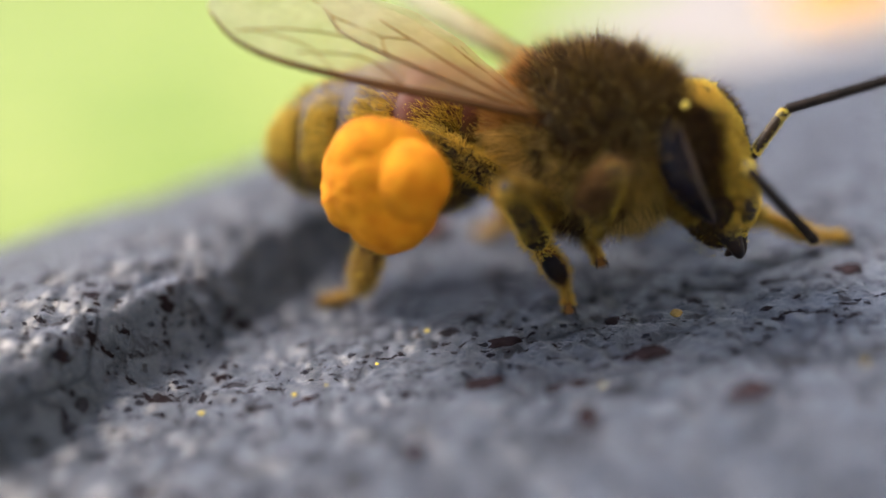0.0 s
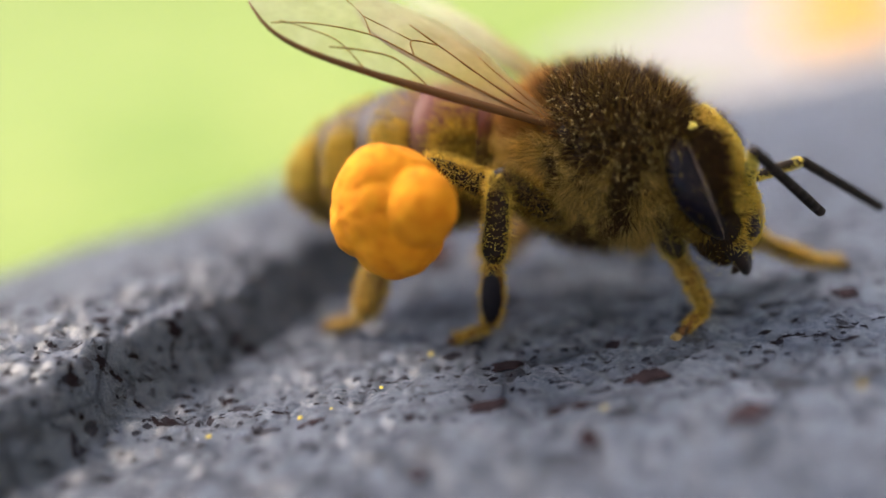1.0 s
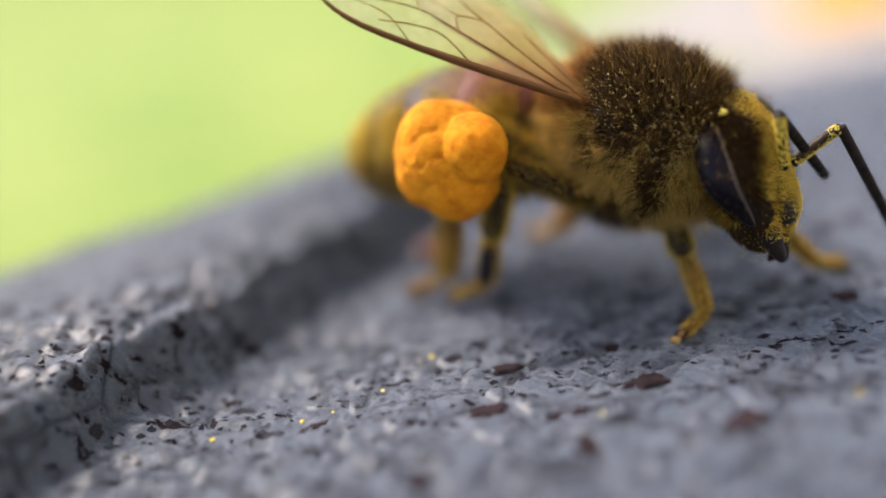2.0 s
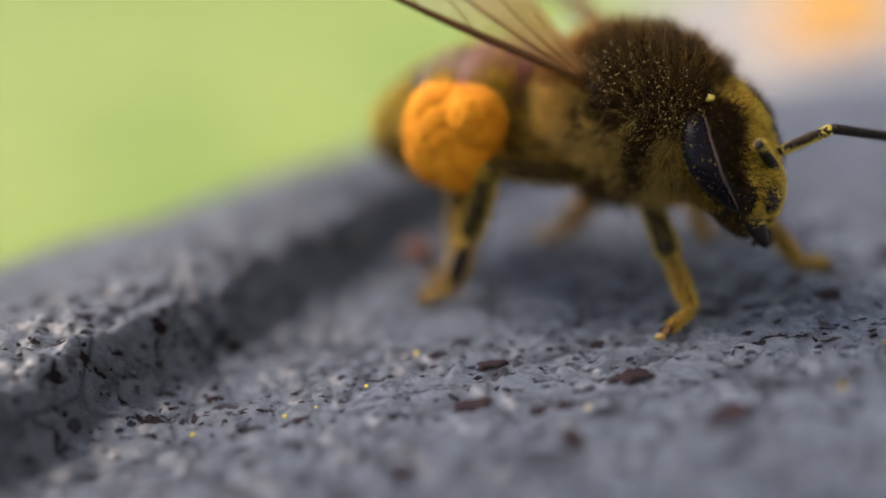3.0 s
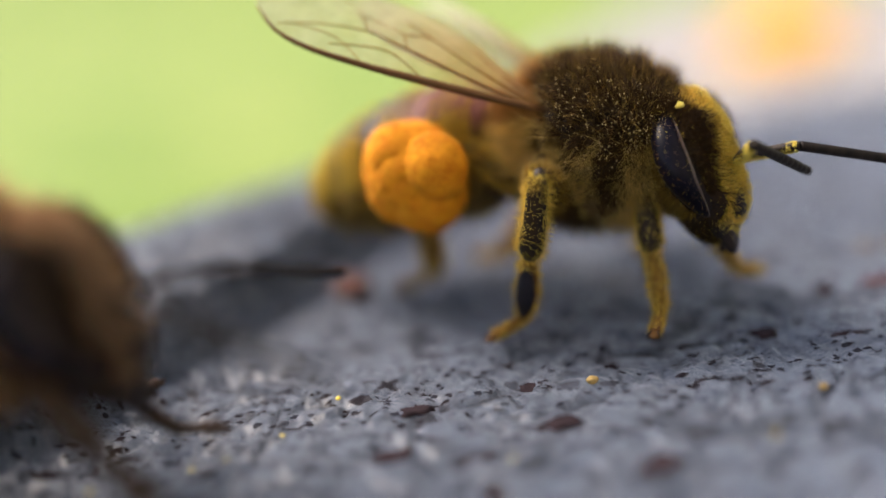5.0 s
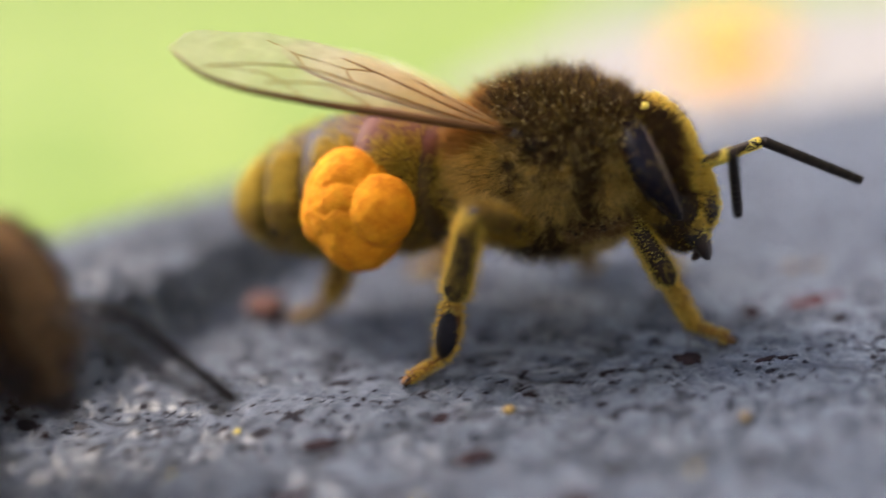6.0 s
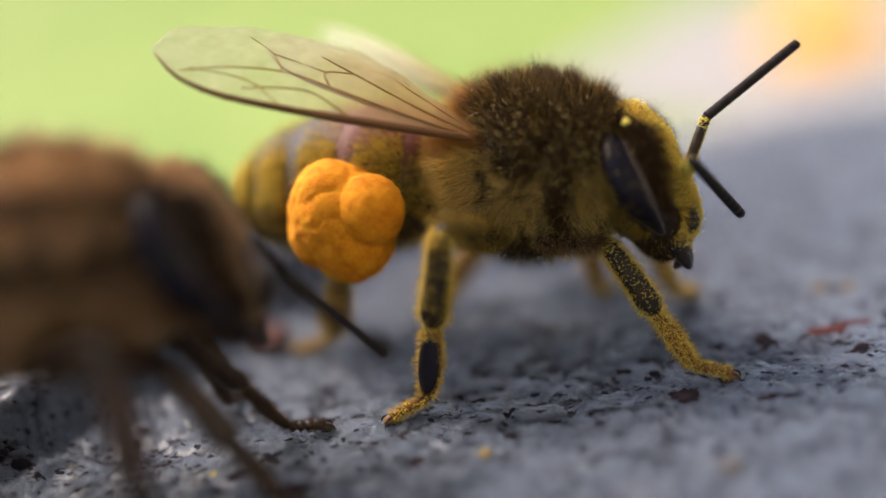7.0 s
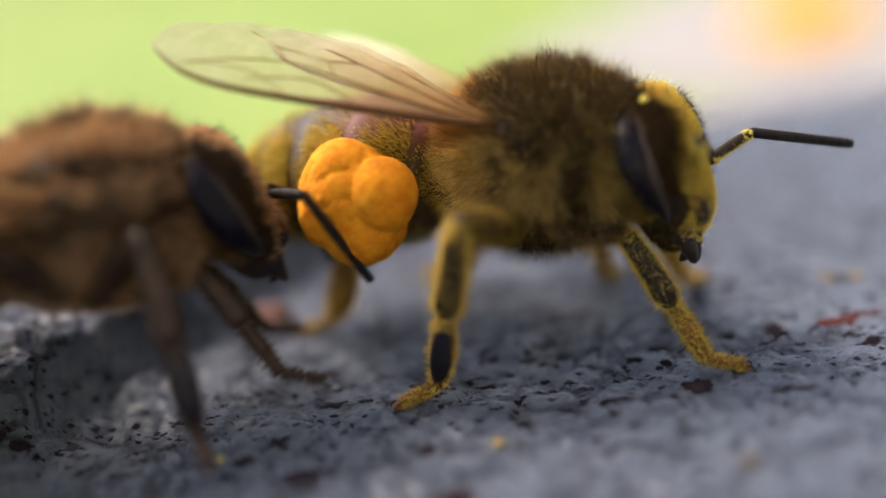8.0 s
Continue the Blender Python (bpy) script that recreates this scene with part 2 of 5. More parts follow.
    # blue-tinted sheen in place of sky reflected at a low angle, none in chips
    s.link(s.math("SUBTRACT", 0.9, s.math("MULTIPLY", deep, 0.9)), s.bsdf.inputs["Sheen Weight"])
    return s.done(c, rough, b, Coat_Roughness=0.33, Sheen_Roughness=0.30, Sheen_Tint=(0.78, 0.83, 1.0, 1.0))


def m_lawn():
    """The far lawn, out of focus: grass with added emission standing in for backlight."""
    s = Nodes("glowing_grass")
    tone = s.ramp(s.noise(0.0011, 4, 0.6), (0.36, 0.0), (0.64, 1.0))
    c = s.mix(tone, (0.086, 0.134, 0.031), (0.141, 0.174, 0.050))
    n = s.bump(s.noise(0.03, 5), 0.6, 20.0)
    # the grass emits its own colour, to look brighter than the sun makes it
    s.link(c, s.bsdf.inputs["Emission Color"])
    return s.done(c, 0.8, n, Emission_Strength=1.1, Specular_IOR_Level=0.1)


def m_simple(name, a, b, scale, rough=0.5, bump=0.3, depth=0.05, sub=None, where="Object", **kw):
    s = Nodes(name, where)
    c = s.mix(s.ramp(s.noise(scale, 5, 0.6), (0.32, 0.0), (0.68, 1.0)), a, b)
    n = s.bump(s.noise(scale * 3, 5, 0.6), bump, depth)
    if sub:
        kw.update(Subsurface_Weight=sub, Subsurface_Scale=0.0006)
    return s.done(c, rough, n, **kw)


def m_hair(name, a, b, scale=1.4, through=0.6):
    """Fine hair that lets light through."""
    s = Nodes(name)
    geo = s.n("ShaderNodeNewGeometry")
    each = s.math("MULTIPLY_ADD", geo.outputs["Random Per Island"], 0.6)
    s.link(s.math("MULTIPLY", s.noise(scale, 3), 0.55), each.node.inputs[2])
    c = s.mix(s.ramp(each, (0.22, 0.0), (0.72, 1.0)), a, b)
    mat = s.done(c, 0.5, None, Specular_IOR_Level=0.18)
    tr = s.n("ShaderNodeBsdfTranslucent")
    s.link(c, tr.inputs[0])
    mx = s.n("ShaderNodeMixShader")
    mx.inputs[0].default_value = through
    s.link(s.bsdf.outputs[0], mx.inputs[1])
    s.link(tr.outputs[0], mx.inputs[2])
    s.link(mx.outputs[0], s.t.nodes["Material Output"].inputs[0])
    return mat


def m_wing():
    """Clear film, hazy and pale towards the tip, amber at the root."""
    s = Nodes("wing_membrane")
    root = s.ramp(s.math("MULTIPLY", s.axis(0), 0.125), (0.05, 1.0), (0.55, 0.0))
    tint = s.mix(root, (0.96, 0.90, 0.80), (0.86, 0.66, 0.34))
    n = s.bump(s.noise(2.5, 3), 0.3, 0.06)
    haze = s.mix(root, (0.97, 0.94, 0.86), (0.80, 0.58, 0.28))
    s.done(haze, 0.28, n, Specular_IOR_Level=0.6)
    clear = s.n("ShaderNodeBsdfTransparent")
    s.link(tint, clear.inputs[0])
    tr = s.n("ShaderNodeBsdfTranslucent")
    s.link(haze, tr.inputs[0])
    m1 = s.n("ShaderNodeMixShader")
    m1.inputs[0].default_value = 0.75
    s.link(s.bsdf.outputs[0], m1.inputs[1])
    s.link(tr.outputs[0], m1.inputs[2])
    m2 = s.n("ShaderNodeMixShader")
    s.link(s.ramp(s.noise(0.9, 3), (0.3, 0.28), (0.7, 0.46)), m2.inputs[0])
    s.link(clear.outputs[0], m2.inputs[1])
    s.link(m1.outputs[0], m2.inputs[2])
    s.link(m2.outputs[0], s.t.nodes["Material Output"].inputs[0])
    return s.mat


def m_abdomen():
    """Dark back with a russet fore part, yellow-brown flanks, dark below."""
    s = Nodes("abdomen_shell")
    x, z = s.axis(0), s.axis(2)
    back = s.mix(s.ramp(s.math("ADD", s.math("MULTIPLY", x, 0.13), 1.0), (0.58, 0.0), (0.72, 1.0)), (0.040, 0.032, 0.040), (0.12, 0.036, 0.026))
    flank = s.mix(s.noise(2.5, 5), (0.045, 0.028, 0.008), (0.11, 0.068, 0.016))
    up = s.math("ADD", s.math("MULTIPLY", z, 0.25), s.math("MULTIPLY", s.noise(1.2, 4), 0.30))
    c = s.mix(s.ramp(up, (0.22, 0.0), (0.40, 1.0)), flank, back)
    c = s.mix(s.ramp(s.math("ADD", up, 0.5), (0.22, 1.0), (0.40, 0.0)), c, (0.035, 0.022, 0.010))
    n = s.bump(s.noise(9, 4), 0.35, 0.04)
    return s.done(c, 0.62, n, Specular_IOR_Level=0.3)


M_PAINT = m_paint()
M_CHITIN = m_simple("dark_chitin", (0.010, 0.008, 0.009), (0.030, 0.019, 0.015), 2.5, 0.42, 0.4, 0.05, Specular_IOR_Level=0.22)
M_LEG = m_simple("leg_chitin", (0.006, 0.004, 0.004), (0.028, 0.016, 0.008), 2.2, 0.45, 0.5, 0.05, Specular_IOR_Level=0.22)
M_FOOT = m_simple("dusted_foot_chitin", (0.085, 0.036, 0.014), (0.22, 0.11, 0.03), 3.0, 0.55, 0.5, 0.04, Specular_IOR_Level=0.2)
M_LEG_DARK = m_simple("dark_leg_chitin", (0.015, 0.010, 0.008), (0.06, 0.032, 0.02), 1.5, 0.45, 0.5, 0.06, Specular_IOR_Level=0.35)
M_PLATE = m_simple("black_plate", (0.005, 0.005, 0.008), (0.014, 0.012, 0.018), 3.0, 0.3, 0.3, 0.02, Specular_IOR_Level=0.35)
M_FEELER = m_simple("feeler_chitin", (0.008, 0.007, 0.007), (0.024, 0.018, 0.016), 4.0, 0.55, 0.3, 0.03, Specular_IOR_Level=0.12)
M_EYE = m_simple("eye_facets", (0.003, 0.003, 0.006), (0.008, 0.006, 0.013), 3.0, 0.28, 0.25, 0.015, Specular_IOR_Level=0.12)
M_EYE_HIGHLIGHT = m_simple("eye_edge_highlight", (0.10, 0.07, 0.06), (0.20, 0.15, 0.13), 3.0, 0.3, 0.2, 0.02)
M_THORAX = m_simple("thorax_shell", (0.03, 0.018, 0.01), (0.07, 0.04, 0.02), 1.5, 0.5, 0.6, 0.1)
M_ABDOMEN = m_abdomen()
M_BAND = m_simple("dark_band", (0.02, 0.014, 0.010), (0.05, 0.03, 0.02), 3.0, 0.6, 0.4, 0.03, Specular_IOR_Level=0.15)
M_FUR_DARK = m_hair("dark_hair", (0.014, 0.008, 0.004), (0.098, 0.054, 0.022), through=0.4)
M_FUR_TAN = m_hair("tan_hair", (0.16, 0.095, 0.022), (0.98, 0.76, 0.28))
M_FUR_GOLD = m_hair("dusted_gold_hair", (0.40, 0.26, 0.035), (0.90, 0.67, 0.16), through=0.5)
M_FUR_OCHRE = m_hair("ochre_hair", (0.075, 0.045, 0.012), (0.44, 0.29, 0.07), through=0.5)
M_FUR_RUSSET = m_hair("russet_hair", (0.16, 0.075, 0.022), (0.62, 0.34, 0.11), through=0.55)
M_FUR_FELT = m_hair("yellow_felt", (0.30, 0.22, 0.03), (0.86, 0.68, 0.15), through=0.5)
M_FUR_BROWN = m_hair("brown_hair", (0.11, 0.062, 0.028), (0.40, 0.245, 0.11))
M_FUR_FAWN = m_hair("fawn_hair", (0.38, 0.24, 0.13), (0.85, 0.62, 0.38))
M_DUST = m_hair("pollen_dust", (0.78, 0.55, 0.05), (0.97, 0.82, 0.19), 6.0, 0.32)
M_DUST_PALE = m_simple("pale_pollen_dust", (0.70, 0.50, 0.17), (0.85, 0.70, 0.33), 6.0, 0.5, 0.2, 0.02)
M_POLLEN = m_simple("packed_pollen", (0.56, 0.175, 0.006), (0.78, 0.32, 0.015), 2.6, 0.85, 0.5, 0.05, sub=0.15, Specular_IOR_Level=0.2)
M_WING = m_wing()
M_VEIN_PALE = m_hair("pale_wing_vein", (0.20, 0.10, 0.04), (0.32, 0.18, 0.07), through=0.45)
M_VEIN = m_hair("wing_vein", (0.07, 0.03, 0.012), (0.15, 0.07, 0.025), through=0.2)

# ---- the ledge: grows along u, across n; the rim runs along u ----
RIM = math.radians(46.0)
U, N = np.array([math.cos(RIM), math.sin(RIM)]), np.array([-math.sin(RIM), math.cos(RIM)])


END = np.array([-0.26, 0.966])    # across the far end of the ledge


def smooth(a, b, x):
    t = np.clip((x - a) / (b - a), 0, 1)
    return t * t * (3 - 2 * t)


def fractal(u, n, scale, depth, seed):
    return np.array([noise.fractal(Vector((a * scale + seed, b * scale, seed * 0.37)), 0.9, 2.1, depth) for a, b in zip(u, n)])


def ledge_plain(u, n):
    """The height of the ledge without its grain, in millimetres."""
    wob = 0.12 * np.sin(u * 0.43) + 0.10 * np.sin(u * 1.13 + 1.0) + 0.22 * (np.clip(u, 0, 40) - 8) + 0.70 + 0.20 * fractal(u, u * 0, 0.8, 2, 7.0)
    rise = np.clip((n - 17.15 - wob) / 0.85, 0, 1)
    h = 0.18 * smooth(15.8 + wob, 17.3 + wob, n) + 1.72 * (0.6 * rise + 0.4 * rise * rise * (3 - 2 * rise)) + 0.25 * smooth(18.2 + wob, 20.5 + wob, n) - 0.75 * smooth(20.5 + 0.5 * wob, 29.0, n)
    return h - 6.0 * smooth(29.0, 32.0, n) - 40.0 * smooth(40.0, 44.0, u * (U @ END) + n * (N @ END))


def ledge_height(x, y):
    """The height of the ledge's skin at a place of the plan, for what stands on it."""
    u, n = np.array([x * U[0] + y * U[1]]), np.array([x * N[0] + y * N[1]])
    return float(ledge_plain(u, n)[0] + ledge_waves(u, n)[0])


def ledge_waves(u, n):
    return 0.11 * fractal(u, n, 0.28, 2, 3.0)


def steps(*spans):
    out = []
    for a, b, s in spans:
        out.append(np.arange(a, b, s))
    return np.concatenate(out + [[spans[-1][1]]])


def build_ledge():
    us = steps((-70, -20, 2.0), (-20, 0, 0.5), (0, 8, 0.2), (8, 34, 0.1), (34, 44, 0.3), (44, 72, 0.6))
    ns = steps((-70, -20, 2.0), (-20, -4, 0.5), (-4, 2, 0.2), (2, 24.5, 0.11), (24.5, 33, 0.35))
    gu, gn = np.meshgrid(us, ns, indexing="ij")
    u, n = gu.ravel(), gn.ravel()
    h = ledge_plain(u, n) + ledge_waves(u, n)
    crest = 18.7 + 0.22 * (np.clip(u, 0, 40) - 8)
    rimness = smooth(-3.0, -0.6, n - crest) * (1 - smooth(2.0, 4.5, n - crest))
    h += (0.05 + 0.06 * rimness) * fractal(u, n, 1.6, 3, 11.0)
    h += (0.060 + 0.03 * smooth(9.0, 14.0, n)) * fractal(u, n, 4.5, 2, 23.0)
    # crazing: shallow grooves between plates of paint
    core = (us.min() < u) & (u > 0) & (u < 40) & (n > -4) & (n < 23)
    groove = np.zeros(len(u))
    for i in np.nonzero(core)[0]:
        a, b = u[i] * 0.55, n[i] * 0.75
        w = 0.25 * noise.noise(Vector((a * 1.7, b * 1.7, 5.0)))
        d = noise.voronoi(Vector((a + w, b - w, 0.0)))[0]
        groove[i] = d[1] - d[0]
    h -= np.where(core, (0.12 + 0.12 * rimness) * (1 - smooth(0.0, 0.14, groove)), 0)
    x, y = u * U[0] + n * N[0], u * U[1] + n * N[1]
    nu, nn = len(us), len(ns)
    i = np.arange(nu * nn).reshape(nu, nn)
    f = np.stack([i[:-1, :-1], i[1:, :-1], i[1:, 1:], i[:-1, 1:]], -1).reshape(-1, 4)
    return put_mesh("ledge", np.stack([x, y, h], -1), f, M_PAINT)


ledge = tagged(build_ledge(), "weathered blue-grey painted wooden ledge, crazed and chipped, with a raised rim", "ledge", kind="structure")


def box_mesh(name, lo, hi, mat, turn=0.0, label="", kind="structure"):
    """A box in millimetres, with small bevels."""
    bm = bmesh.new()
    bmesh.ops.create_cube(bm, size=1.0)
    size, mid = Vector(hi) - Vector(lo), (Vector(hi) + Vector(lo)) / 2
    for v in bm.verts:
        v.co = Vector((v.co.x * size.x, v.co.y * size.y, v.co.z * size.z)) + mid
    bmesh.ops.bevel(bm, geom=bm.edges[:], offset=min(size) * 0.06, segments=2, affect="EDGES")
    r = Matrix.Rotation(turn, 3, "Z")
    for v in bm.verts:
        v.co = (r @ v.co) * MM
    me = bpy.data.meshes.new(name)
    bm.to_mesh(me)
    bm.free()
    me.materials.append(mat)
    return tagged(new(name, me), label=label, kind=kind)


M_WALL = m_simple("weathered_wall", (0.27, 0.255, 0.235), (0.35, 0.33, 0.305), 0.02, 0.85, 0.4, 3.0)
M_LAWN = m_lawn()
M_PATH = m_simple("pale_paving", (0.245, 0.235, 0.225), (0.31, 0.295, 0.28), 0.01, 0.85, 0.4, 4.0)
M_LEAF = m_simple("leaf", (0.07, 0.12, 0.02), (0.12, 0.17, 0.03), 0.05, 0.55, 0.2, 2.0)
M_PETAL = m_hair("orange_petal", (0.95, 0.47, 0.035), (1.0, 0.72, 0.09), 0.006, 0.35)

GROUND = -500.0
box_mesh("wall_low", (-69, -69, GROUND), (60, 8, -9.0), M_WALL, RIM, "plain grey low wall under the ledge")
# unseen wall, added to block sky behind the camera and bounce fill light
box_mesh("wall_unseen", (-2500, -700, GROUND), (2500, -400, 1500), M_WALL, RIM, "plain grey unseen wall, added behind the camera to shape the light")


def build_ground():
    """One sheet out to a green rise that closes the view."""
    r = np.concatenate([np.linspace(0, 12, 40), np.linspace(13, 60, 24)]) * 1000
    a = np.linspace(0, 2 * np.pi, 97)[:-1]
    gr, ga = np.meshgrid(r, a, indexing="ij")
    x, y = (gr * np.sin(ga)).ravel(), (gr * np.cos(ga)).ravel()
    z = GROUND + 5200 * smooth(11000, 40000, gr.ravel()) + 15 * np.sin(x * 0.003) * np.cos(y * 0.0023)
    na = len(a)
    f = [(i * na + j, i * na + (j + 1) % na, (i + 1) * na + (j + 1) % na, (i + 1) * na + j) for i in range(len(r) - 1) for j in range(na)]
    return tagged(put_mesh("ground", np.stack([x, y, z], -1), f, M_LAWN), "bright green lawn rising to a bank, with glow added for sunlight", "lawn", kind="structure")


build_ground()


def build_paving():
    k = [(250, 3300), (1900, 7000), (2600, 9500), (8500, 9500), (5500, 900), (1500, 900)]
    s = Shape()
    top = [(*p, GROUND + 30) for p in k]
    low = [(*p, GROUND - 60) for p in k]
    m = len(k)
    s.add(top + low, [tuple(range(m - 1, -1, -1))] + [(i, (i + 1) % m, m + (i + 1) % m, m + i) for i in range(m)])
    return tagged(s.put("pavement", M_PATH, smooth=False), "pale paved path beside the lawn", "path", kind="structure")


build_paving()


def build_orange_patch(x, y, wide, deep, high):
    """A low bed of flowers: stems under a sheet of many separate leaves and petals."""
    root = new("orange_patch")
    root.matrix_basis = mm(x, y, GROUND + 30, 0, 0, -27)
    s = Shape()
    for i in range(40):
        px, py = rng.uniform(-0.33, 0.33) * wide, rng.uniform(-0.33, 0.33) * deep
        p = curve_points([(px, py, -30), (px + 4, py + 5, high * 0.4), (px + rng.uniform(-15, 15), py + rng.uniform(-15, 15), high * 0.8)], 6)
        s.add(*tube(p, np.linspace(5, 3, 6), 6))
    s.put("stem", M_LEAF, root, kind="stuff")
    for name, mat, count, size in (("leaf", M_LEAF, 120, 45), ("flower", M_PETAL, 3200, 55)):
        t = Shape()
        for _ in range(count):
            r, q = math.sqrt(rng.random()), rng.uniform(0, 2 * math.pi)
            lift = high * (0.5 + 0.5 * (1 - r * r)) * rng.uniform(0.7, 1.1)
            c = np.array([wide / 2 * r * math.cos(q), deep / 2 * r * math.sin(q), lift])
            a = rng.normal(0, 1, 3) * (1, 1, 0.3)
            a /= np.linalg.norm(a)
            b = np.cross(rng.normal(0, 0.35, 3) + np.array([0, 0, 1]), a)
            b /= np.linalg.norm(b)
            w = size * rng.uniform(0.6, 1.2)
            cc = np.cross(a, b) * w * 0.2
            t.add([c - a * w, c + b * w * 0.5 + cc, c + a * w, c - b * w * 0.5 + cc], [(0, 1, 2), (0, 2, 3)])
        t.put(name, mat, root, kind="stuff")
    return tagged(root, "unidentified sunlit orange patch on the pale path, drawn as a low bed of flowers", "flower bed")


# the flowers stand in for a bright orange patch of unknown kind
build_orange_patch(1990, 4300, 520, 2600, 90)

# ---- the bees ----
THORAX = Barrel([(-2.15, 0.5, 0.6, -0.25), (-1.9, 1.05, 1.15, -0.15), (-1.1, 1.65, 1.72, 0.0), (0.0, 1.85, 1.95, 0.05), (1.1, 1.70, 1.84, 0.02), (1.85, 1.30, 1.45, 0.0), (2.3, 0.75, 0.85, -0.05)])
ABDOMEN = Barrel([(0.15, 0.35, 0.35, 0.0), (-0.25, 1.0, 1.0, -0.05), (-1.0, 1.85, 1.65, 0.0), (-2.2, 2.2, 1.92, 0.0), (-3.4, 2.15, 1.90, -0.08), (-4.6, 1.85, 1.68, -0.24), (-5.6, 1.38, 1.36, -0.42), (-6.25, 0.9, 0.88, -0.55), (-6.6, 0.2, 0.2, -0.62)], 44)
HEAD_AT, WAIST_AT, HIGH = np.array([2.75, 0, -0.25]), np.array([-1.9, 0, -0.3]), 3.9
HIPS = {"fore": (0.54, 1.35, -1.43), "middle": (-0.27, 1.35, -1.5), "hind": (-0.72, 1.2, -1.3)}
# femur, tibia, basitarsus, foot lengths
LEGS = {"fore": (1.65, 2.1, 1.52, 0.95), "middle": (2.45, 2.35, 2.0, 1.05), "hind": (3.36, 3.1, 2.4, 1.2)}
BEND = {"fore": 6.0, "middle": 4.0, "hind": 14.0}


def head_form(d):
    """Places on the skin of the head for unit directions: a wedge that narrows to the jaws, flat behind."""
    down, up = np.clip(-d[:, 2], 0, 1), np.clip(d[:, 2], 0, 1)
    out = d * np.array([0.92, 1.72, 1.85])
    out[:, 0] *= np.where(d[:, 0] < 0, 0.78, 1.0)
    out[:, 1] *= 1 - 0.58 * down ** 1.2
    out[:, 0] += 0.38 * down - 0.12 * up
    out[:, 0] += 0.20 * np.exp(-((d[:, 1] / 0.4) ** 2 + ((d[:, 2] + 0.35) / 0.4) ** 2)) * (d[:, 0] > 0)
    return out


def head_mesh():
    bm = bmesh.new()
    bmesh.ops.create_uvsphere(bm, u_segments=36, v_segments=28, radius=1.0)
    v = np.array([q.co[:] for q in bm.verts])
    f = [[q.index for q in y.verts] for y in bm.faces]
    bm.free()
    return head_form(v), f


EYE_W, EYE_H, EYE_Z = 0.40, 1.34, 0.24


def eye_middle(z):
    """How far forward and outward the middle of the eye lies at the height z of the head."""
    k = np.clip(z / 1.85, -0.99, 0.99)
    wide = 1.72 * np.sqrt(1 - k * k) * (1 - 0.58 * np.clip(-k, 0, 1) ** 1.2)
    return 0.08 - 0.34 * z + 0.04 * z * z, wide


def eye_form(d, s, grow=0.0):
    """Places on the skin of an eye for unit directions; s is the side."""
    z = EYE_Z + (EYE_H + grow) * d[:, 2]
    x, y = eye_middle(z)
    x = x + (EYE_W + grow) * d[:, 0] * (1 - 0.22 * np.clip(-d[:, 2], 0, 1))
    return np.stack([x, s * (y - 0.03 + (0.30 + grow) * d[:, 1]), z], -1)


def on_ball(count):
    """Unit directions, evenly strewn."""
    d = rng.normal(0, 1, (count, 3))
    return d / np.linalg.norm(d, axis=1)[:, None]


